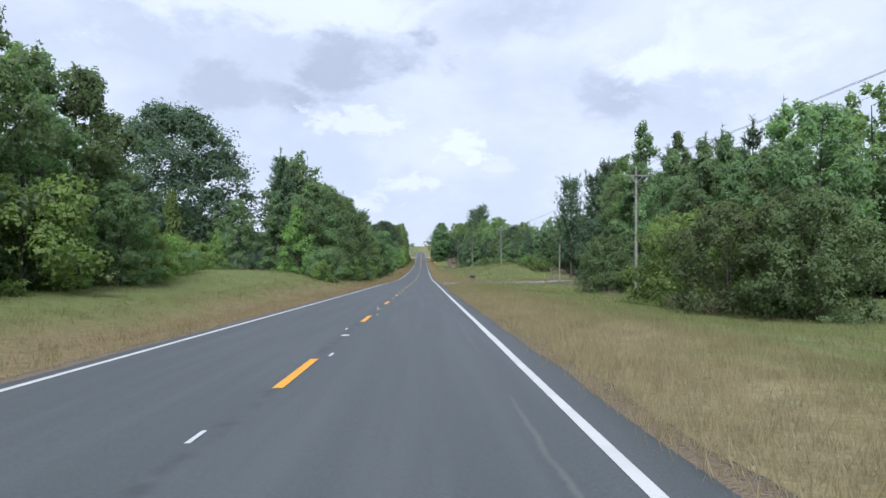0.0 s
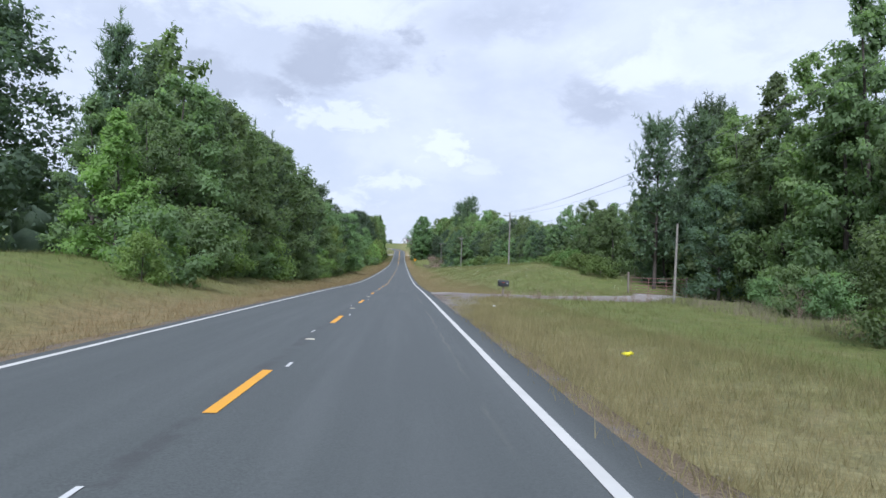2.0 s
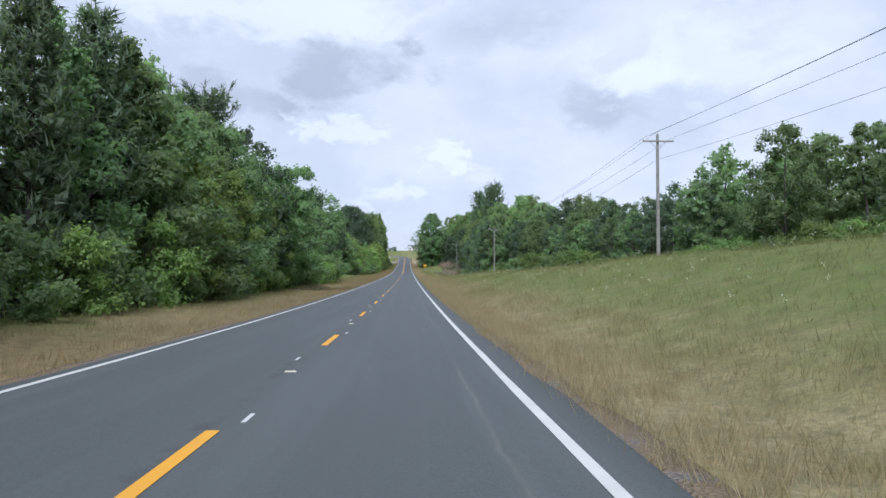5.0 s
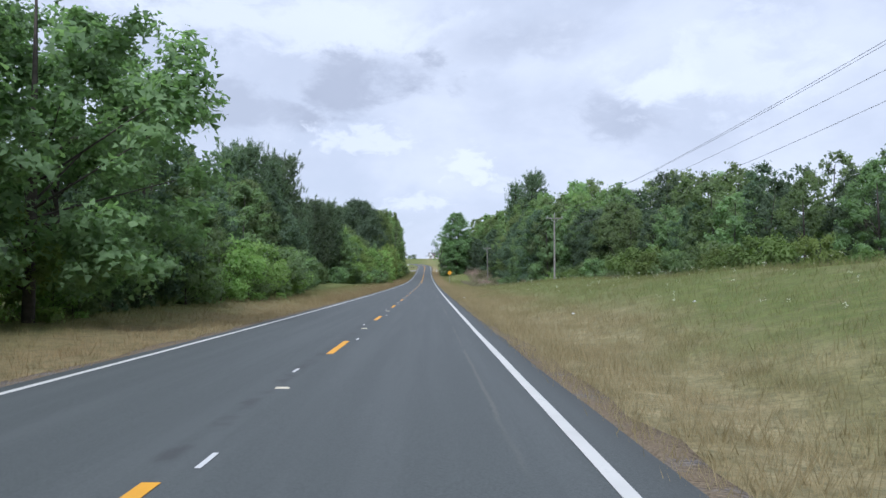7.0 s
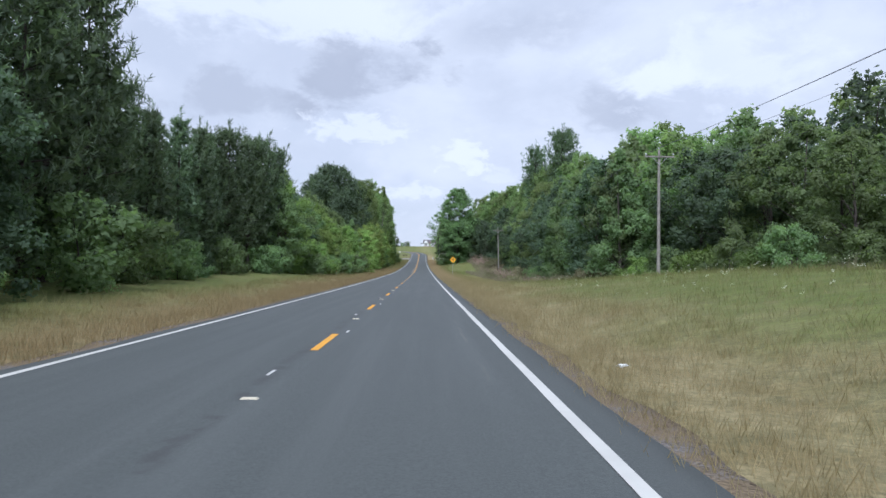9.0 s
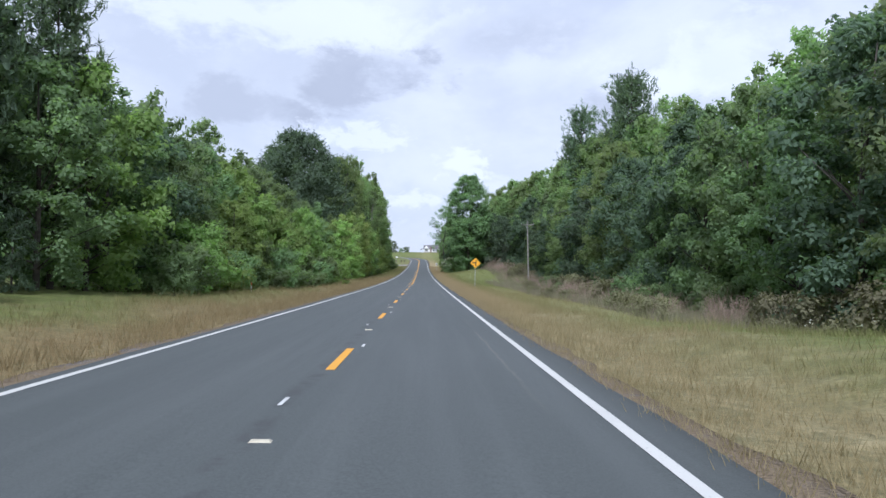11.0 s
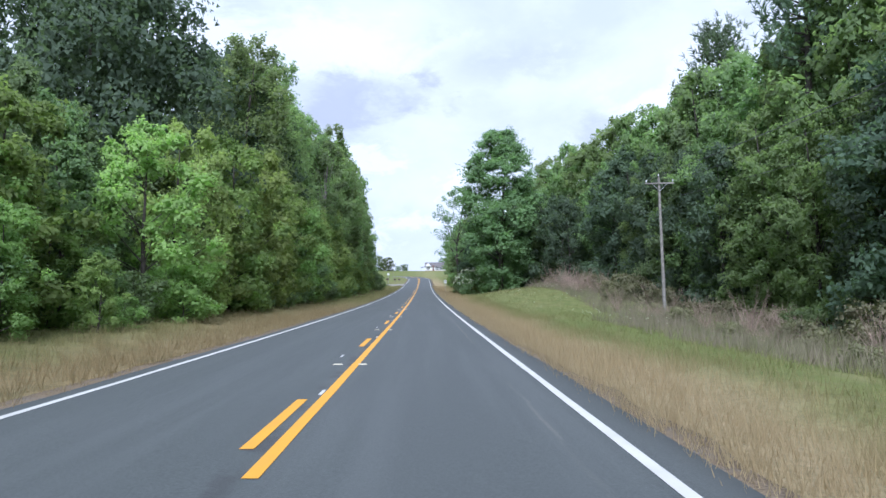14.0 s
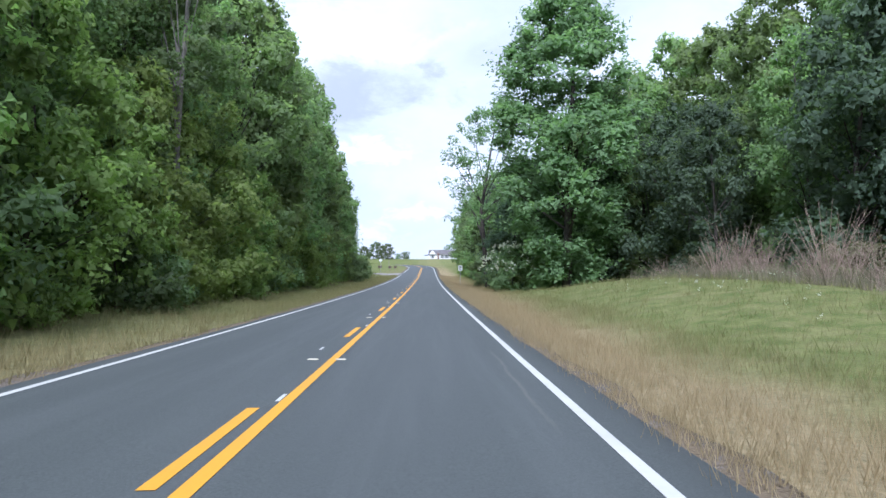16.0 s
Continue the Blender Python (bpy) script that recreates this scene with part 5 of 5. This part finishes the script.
for (x0, y0, h0, l0), (x1, y1, h1, l1) in zip(POLES[:-1], POLES[1:]):
    b0, b1 = gz(x0, y0), gz(x1, y1)
    for off, up in ((-1.1, -0.27), (1.1, -0.27), (0.0, 0.22)):
        wire((x0 + off, y0, b0 + h0 + up), (x1 + off, y1, b1 + h1 + up), 1.3)
    wire((x0, y0, b0 + h0 - 1.9), (x1, y1, b1 + h1 - 1.9), 1.6)


# ---------- mailbox ----------
def mailbox(x, y, turn):
    root = empty("mailbox", pose(x, y, gz(x, y), 1.5, 2.5, turn) @ Matrix.Scale(0.94, 4), "black metal mailbox on a grey wooden post", "mailbox")
    bm = bm_new()
    box(bm, 0, 0, 0.30, 0.10, 0.10, 0.94, 0.008)
    part("post", bm, M_WOOD, root, "grey square wooden post")
    bm = bm_new()
    prof = [(-0.17, 0.80), (0.17, 0.80), (0.17, 1.02)] + [(0.17 * math.cos(a), 1.02 + 0.17 * math.sin(a)) for a in np.linspace(0.15, math.pi - 0.15, 14)] + [(-0.17, 1.02)]
    ends = [[bm.verts.new((xx, p[0], p[1])) for p in prof] for xx in (-0.33, 0.33)]
    for i in range(len(prof)):
        j = (i + 1) % len(prof)
        bm.faces.new((ends[0][i], ends[0][j], ends[1][j], ends[1][i]))
    bm.faces.new(ends[0][::-1])
    bm.faces.new(ends[1])
    bmesh.ops.recalc_face_normals(bm, faces=bm.faces)
    body = part("body", bm, M_BLACKBOX, root)
    bm = bm_new()
    rim = [(p[0] * 1.06, 0.80 + (p[1] - 0.80) * 1.03 - 0.005) for p in prof]
    ends = [[bm.verts.new((xx, p[0], p[1])) for p in rim] for xx in (-0.355, -0.33)]
    for i in range(len(rim)):
        j = (i + 1) % len(rim)
        bm.faces.new((ends[0][i], ends[0][j], ends[1][j], ends[1][i]))
    bm.faces.new(ends[0][::-1])
    bm.faces.new(ends[1])
    bmesh.ops.recalc_face_normals(bm, faces=bm.faces)
    door = part("door", bm, M_BLACKBOX, root)
    bm = bm_new()
    box(bm, -0.362, 0, 1.12, 0.02, 0.05, 0.03, 0.004)
    part("handle", bm, M_STEEL, door)
    bm = bm_new()
    box(bm, 0.02, 0, 0.775, 0.62, 0.26, 0.035, 0.006)
    part("base_board", bm, M_WOOD, root)
    for i in range(5):
        bm = bm_new()
        box(bm, -0.12 + i * 0.04, -0.173, 1.045 - 0.003 * i, 0.022, 0.005, 0.014)
        part("red_lettering_bar", bm, M_RED, root, "small red bar")
    for i in range(3):
        bm = bm_new()
        box(bm, 0.15 + i * 0.04, -0.173, 1.0, 0.022, 0.005, 0.055)
        part("number_bar", bm, M_CERAMIC, root, "pale bar")


mailbox(8.1, 87.2, 8)
for i in range(26):
    x = rr.uniform(8.6, 18.5)
    brush(x, float(drive_near(x)) - rr.uniform(0.15, 0.7), rr.uniform(0.22, 0.36), rr)
for x, y, s in ((8.1, 86.9, 0.4), (8.5, 87.5, 0.35), (7.6, 87.2, 0.3)):
    brush(x, y, s, rr)


# ---------- farm gate ----------
def farm_gate(x0, y0, x1, y1):
    root = empty("farm_gate", Matrix(), "faded red tubular steel farm gate, closed across the driveway", "gate")
    z0 = gz((x0 + x1) / 2, (y0 + y1) / 2) + 0.10
    a, b = V3((x0, y0, z0)), V3((x1, y1, z0))
    bm = bm_new()
    tube(bm, a, a + V3((0, 0, 1.38)), 0.03)
    part("end_bar", bm, M_GATE, root)
    bm = bm_new()
    tube(bm, b, b + V3((0, 0, 1.38)), 0.03)
    part("end_bar", bm, M_GATE, root)
    for h in (0.04, 0.24, 0.46, 0.72, 1.02, 1.35):
        bm = bm_new()
        tube(bm, a + V3((0, 0, h)), b + V3((0, 0, h)), 0.024)
        part("rail", bm, M_GATE, root)
    for t in (0.33, 0.67):
        bm = bm_new()
        c = a.lerp(b, t)
        box(bm, c.x, c.y - 0.03, c.z + 0.69, 0.05, 0.012, 1.3)
        part("stay", bm, M_GATE, root)
    for s, (x, y), h in ((-1, (x0 - 0.22, y0), 1.85), (1, (x1 + 0.22, y1), 1.7)):
        p = empty("gate_post", pose(x, y, gz(x, y) - 0.2, 0, 0.8 * s, 0), "thick grey wooden post beside the farm gate", "post", "gate posts")
        bm = bm_new()
        tube(bm, (0, 0, 0), (0, 0, h + 0.2), 0.10, 0.09, 12)
        part("shaft", bm, M_WOOD, p)


farm_gate(21.6, 104.4, 25.8, 103.2)


def fence_post(x, y, h=1.1, label="thin steel fence post in the tall grass", mat=None):
    ob = empty("fence_post", pose(x, y, gz(x, y) - 0.15, 1.0, 2.0, 0), label, "fence post", "fence posts in the field")
    bm = bm_new()
    tube(bm, (0, 0, 0), (0, 0, h + 0.15), 0.03, 0.03, 8)
    part("shaft", bm, mat or M_WOOD, ob)


for x, y in ((27.5, 122.0), (24.5, 236.0), (23.8, 262.0), (26.0, 180.0)):
    fence_post(x, y)


# ---------- signs ----------
def rounded_plate(bm, w, h, t, r, turn):
    vs = []
    for cx, cz, a0 in ((w / 2 - r, h / 2 - r, 0), (-w / 2 + r, h / 2 - r, 90), (-w / 2 + r, -h / 2 + r, 180), (w / 2 - r, -h / 2 + r, 270)):
        for k2 in range(5):
            a = radians(a0 + k2 * 22.5)
            vs.append((cx + r * math.cos(a), cz + r * math.sin(a)))
    c, s = math.cos(radians(turn)), math.sin(radians(turn))
    f = [bm.verts.new((x * c - z * s, -t / 2, x * s + z * c)) for x, z in vs]
    g = [bm.verts.new((x * c - z * s, t / 2, x * s + z * c)) for x, z in vs]
    n = len(vs)
    bm.faces.new(f)
    bm.faces.new(g[::-1])
    for i in range(n):
        bm.faces.new((f[i], g[i], g[(i + 1) % n], f[(i + 1) % n]))
    bmesh.ops.recalc_face_normals(bm, faces=bm.faces)
    return bm


def outline_strip(bm, w, r_in, y, turn):
    """A thin square border line."""
    c, s = math.cos(radians(turn)), math.sin(radians(turn))
    o, i = w / 2, w / 2 - r_in
    q = [(o, o), (-o, o), (-o, -o), (o, -o)]
    for a in range(4):
        b = (a + 1) % 4
        pts = [q[a], q[b], tuple(v * i / o for v in q[b]), tuple(v * i / o for v in q[a])]
        bm.faces.new([bm.verts.new((x * c - z * s, y, x * s + z * c)) for x, z in pts])
    return bm


def side_road_sign(x, y):
    root = empty("warning_sign", pose(x, y, gz(x, y), 0, 1.2, 3), "yellow diamond side-road warning sign on a steel post", "road sign")
    zc = float(road_z(y)) + 2.51 - gz(x, y)
    bm = bm_new()
    box(bm, 0, 0.03, (zc + 0.2) / 2, 0.05, 0.03, zc + 0.8, 0.006)
    part("post", bm, M_STEEL, root)
    plate = bm_new()
    rounded_plate(plate, 0.84, 0.84, 0.012, 0.05, 45)
    panel = part("panel", plate, M_SIGN_Y, root)
    panel.location = (0, 0, zc)
    bm = outline_strip(bm_new(), 0.79, 0.022, -0.0105, 45)
    ob = part("border", bm, M_BLACK, panel, "thin black border line")
    bm = bm_new()
    box(bm, 0.05, -0.010, 0, 0.11, 0.006, 0.66)
    box(bm, -0.17, -0.010, 0.02, 0.33, 0.006, 0.11)
    part("symbol", bm, M_BLACK, panel, "black side-road symbol")


side_road_sign(7.05, 350.3)


def small_sign(x, y, w, h, zc, label, bars, mat=None):
    root = empty("road_sign", pose(x, y, gz(x, y), 0, 0, 0), label, "road sign")
    bm = bm_new()
    box(bm, 0, 0.03, zc / 2, 0.05, 0.03, zc + h, 0.006)
    part("post", bm, M_STEEL, root)
    bm = bm_new()
    rounded_plate(bm, w, h, 0.012, 0.04, 0)
    pl = part("panel", bm, mat or M_SIGN_W, root)
    pl.location = (0, 0, zc)
    for bx, bz, bw, bh in bars:
        bm = bm_new()
        box(bm, bx, -0.010, bz, bw, 0.006, bh)
        part("lettering_bar", bm, M_BLACK, pl)


small_sign(5.2, 484.0, 0.46, 0.6, 2.1, "white rectangular road sign with dark markings beside the road", [(0, 0.17, 0.3, 0.07), (0, 0.06, 0.3, 0.05), (-0.08, -0.12, 0.1, 0.22), (0.08, -0.12, 0.1, 0.22)])


def marker_stake(x, y):
    root = empty("marker_stake", pose(x, y, gz(x, y) - 0.1), "white utility marker stake with an orange-red cap", "marker post")
    bm = bm_new()
    tube(bm, (0, 0, 0), (0, 0, 0.52), 0.04, 0.04, 12)
    part("shaft", bm, M_SIGN_W, root)
    bm = bm_new()
    tube(bm, (0, 0, 0.52), (0, 0, 0.80), 0.048, 0.044, 12)
    part("cap", bm, M_RED, root, "orange-red plastic cap")


marker_stake(-9.7, 317.6)


# ---------- corner of the side road ----------
def parcel_box(x, y, w):
    root = empty("mailbox", pose(x, y, gz(x, y)), "brown mailbox cluster on a post beside the side road", "mailbox", "mailboxes at the side road")
    bm = bm_new()
    box(bm, 0, 0, 0.5, 0.1, 0.1, 1.0)
    part("post", bm, M_WOOD, root)
    bm = bm_new()
    box(bm, 0, 0, 1.15, w, 0.5, 0.5, 0.05)
    part("body", bm, M_BOXWOOD, root)


parcel_box(-9.7, 566.0, 0.9)
parcel_box(-7.6, 569.0, 0.7)
parcel_box(-6.4, 569.5, 0.7)


def stop_pole(x, y):
    root = empty("street_sign", pose(x, y, gz(x, y)), "small sign plate on a thin steel pole", "road sign")
    bm = bm_new()
    tube(bm, (0, 0, 0), (0, 0, 3.2), 0.035, 0.035, 8)
    part("post", bm, M_STEEL, root)
    bm = rounded_plate(bm_new(), 0.6, 0.6, 0.01, 0.05, 45)
    ob = part("panel", bm, M_SIGN_W, root)
    ob.location = (0, 0, 2.8)


stop_pole(-9.2, 561.0)
power_pole(-9.5, 600.0, 4.6, 0, thick=0.07, label="short plain utility pole beside the side road", crossarm=False)
for x, y, s in ((-19.5, 630.0, 1.3), (-23.0, 640.0, 1.5)):
    plant(T_SHRUB2, x, y, s, rng=R)
plant(T_SHRUB2, -14.5, 560.0, 1.4, rng=R)


# ---------- litter and flowers ----------
def scrap(x, y, name, label, category, mat, s, seed):
    rng = np.random.RandomState(seed)
    v, f = ico()
    v = v * (1 + 0.35 * rng.randn(len(v), 1)) * np.array([s, s * 0.8, s * 0.45])
    ob = new(name, mesh_of(name, v, f, mat))
    ob.location = (x, y, gz(x, y) + 0.12 + s * 0.2)
    tagged(ob, label, category)


scrap(6.4, 56.3, "plastic_bag", "crumpled yellow plastic bag lying in the grass", "litter", M_YELLOWBAG, 0.10, 1)
for i, (x, y) in enumerate(((9.3, 20.5), (9.8, 52.5), (7.6, 197.0), (10.5, 192.0), (6.2, 76.0), (4.95, 230.4))):
    scrap(x, y, "paper_scrap", "small crumpled white scrap lying in the grass", "litter", M_SIGN_W, 0.055, 20 + i)


def wildflowers():
    rng = np.random.RandomState(77)
    n = 580
    x = np.concatenate([rng.uniform(9, 24, 500), rng.uniform(9, 17, 80)])
    y = np.concatenate([rng.uniform(100, 290, 500), rng.uniform(385, 440, 80)])
    p = np.stack([x, y, ground_z(x, y) + rng.uniform(0.3, 0.55, n)], -1)
    p = np.repeat(p, 4, 0) + rng.randn(n * 4, 3) * 0.03
    v, f = leaves_small(rng, p, unit(rng.randn(n * 4, 3)), 0.05, 0.0)
    tagged(new("wildflowers", mesh_of("wildflowers", v, f, M_FLOWER)), "scattered small white wildflowers in the meadow", "flowers", kind="stuff")


wildflowers()


# ---------- house on the hill ----------
def house(x, y):
    g = gz(x, y) - 0.1
    root = empty("house", pose(x, y, g), "white single-storey house with a grey roof and porch", "house")
    W, D, H = 24.0, 9.0, 3.0
    bm = bm_new()
    box(bm, W / 2, D / 2, H / 2, W, D, H)
    part("wall", bm, M_SIDING, root)
    bm = bm_new()
    box(bm, W / 2, D / 2, 0.25, W + 0.1, D + 0.1, 0.5)
    part("foundation", bm, M_BRICK, root)
    bm = bm_new()
    e = 0.5
    pts = [(-e, -e, H - 0.1), (W + e, -e, H - 0.1), (W + e, D + e, H - 0.1), (-e, D + e, H - 0.1), (-e * 0.6, D / 2, H + 2.7), (W + e, D / 2, H + 2.7)]
    v = [bm.verts.new(p) for p in pts]
    for f in ((0, 1, 5, 4), (2, 3, 4, 5), (0, 4, 3), (1, 2, 5), (3, 2, 1, 0)):
        bm.faces.new([v[i] for i in f])
    bmesh.ops.recalc_face_normals(bm, faces=bm.faces)
    part("roof", bm, M_ROOF, root, "grey shingle roof")
    # gabled porch at the end
    bm = bm_new()
    pts = [(-0.2, -0.9, H), (3.6, -0.9, H), (1.7, -0.9, H + 2.2), (-0.2, 4, H), (3.6, 4, H), (1.7, 4, H + 2.2)]
    v = [bm.verts.new(p) for p in pts]
    for f in ((0, 1, 2), (3, 5, 4), (0, 2, 5, 3), (1, 4, 5, 2), (0, 3, 4, 1)):
        bm.faces.new([v[i] for i in f])
    bmesh.ops.recalc_face_normals(bm, faces=bm.faces)
    part("gable", bm, M_SIDING, root)
    bm = bm_new()
    box(bm, -1.3, 3.0, 2.7, 3.0, 7.0, 0.18, 0, Matrix.Rotation(radians(-10), 4, "Y"))
    part("porch_roof", bm, M_ROOF, root)
    for px, py in ((-2.6, -0.3), (-2.6, 3.0), (-2.6, 6.2), (-1.0, -0.3)):
        bm = bm_new()
        tube(bm, (px, py, 0), (px, py, 2.5), 0.09, 0.09, 8)
        part("porch_post", bm, M_SIDING, root)
    bm = bm_new()
    box(bm, 4.9, -0.25, 1.9, 1.1, 0.5, 3.8)
    part("chimney", bm, M_BRICK, root)
    for wx in (1.7, 7.2, 9.6, 12.0, 14.4, 17.5, 20.5):
        bm = bm_new()
        box(bm, wx, -0.04, 1.75, 1.05, 0.08, 1.6)
        fr = part("window", bm, M_SIDING, root)
        bm = bm_new()
        box(bm, wx, -0.085, 2.14, 0.85, 0.02, 0.66)
        box(bm, wx, -0.085, 1.36, 0.85, 0.02, 0.66)
        part("pane", bm, M_GLASS, fr)
        for s in (-1, 1):
            bm = bm_new()
            box(bm, wx + s * 0.78, -0.05, 1.75, 0.42, 0.06, 1.65)
            part("shutter", bm, M_SHUTTER, fr)


house(1.6, 800.0)
for x, y, s, p in ((-20.0, 772.0, 1.45, T_CEDAR), (-25.5, 775.0, 1.6, T_CEDAR), (-32.0, 778.0, 1.2, T_CEDAR), (-10.6, 776.0, 1.5, T_SHRUB2), (-14.4, 777.0, 1.1, T_SHRUB2), (12.0, 816.0, 0.75, T_GUM), (20.0, 818.0, 0.85, T_GUM), (-35, 835, 0.5, T_GUM), (-48, 830, 0.4, T_TALL2), (32, 812, 0.9, T_TALL2)):
    plant(p, x, y, s, rng=R)


# ---------- woods farther back ----------
def far_woods():
    rng = np.random.RandomState(91)
    spots = []
    for side in (-1, 1):
        for y in np.arange(-60, 700, 7.0):
            if side > 0 and 100 < y < 300:
                x0 = 64
            else:
                x0 = 46
            for k2 in range(2):
                spots.append((side * (x0 + k2 * 8 + rng.uniform(-2, 2)), y + rng.uniform(-3, 3), rng.uniform(9, 14)))
    c, r = [], []
    for x, y, h in spots:
        for j in range(4):
            c.append((x + rng.uniform(-2.5, 2.5), y + rng.uniform(-2.5, 2.5), gz(x, y) + h * (0.15 + 0.25 * j)))
            r.append(rng.uniform(2.2, 3.2))
    c, r = np.array(c), np.array(r)
    V, F, off = [], [], 0
    iv, jf = ico1()
    for q, s in zip(c, r):
        k2 = 17
        d = unit(rng.randn(k2, 3))
        v, f = leaves_small(rng, q + d * s * rng.uniform(0.8, 1.15, (k2, 1)), d, 0.9, 0.2)
        V += [v, q + iv * (1 + 0.25 * rng.randn(len(iv), 1)) * s * 0.85]
        F += [f + off, jf + off + len(v)]
        off += len(v) + len(iv)
    tagged(new("far_woods", mesh_of("far_woods", np.concatenate(V), np.concatenate(F), M_OAK)), "dark green woods behind the roadside trees", "woods", kind="stuff")


far_woods()
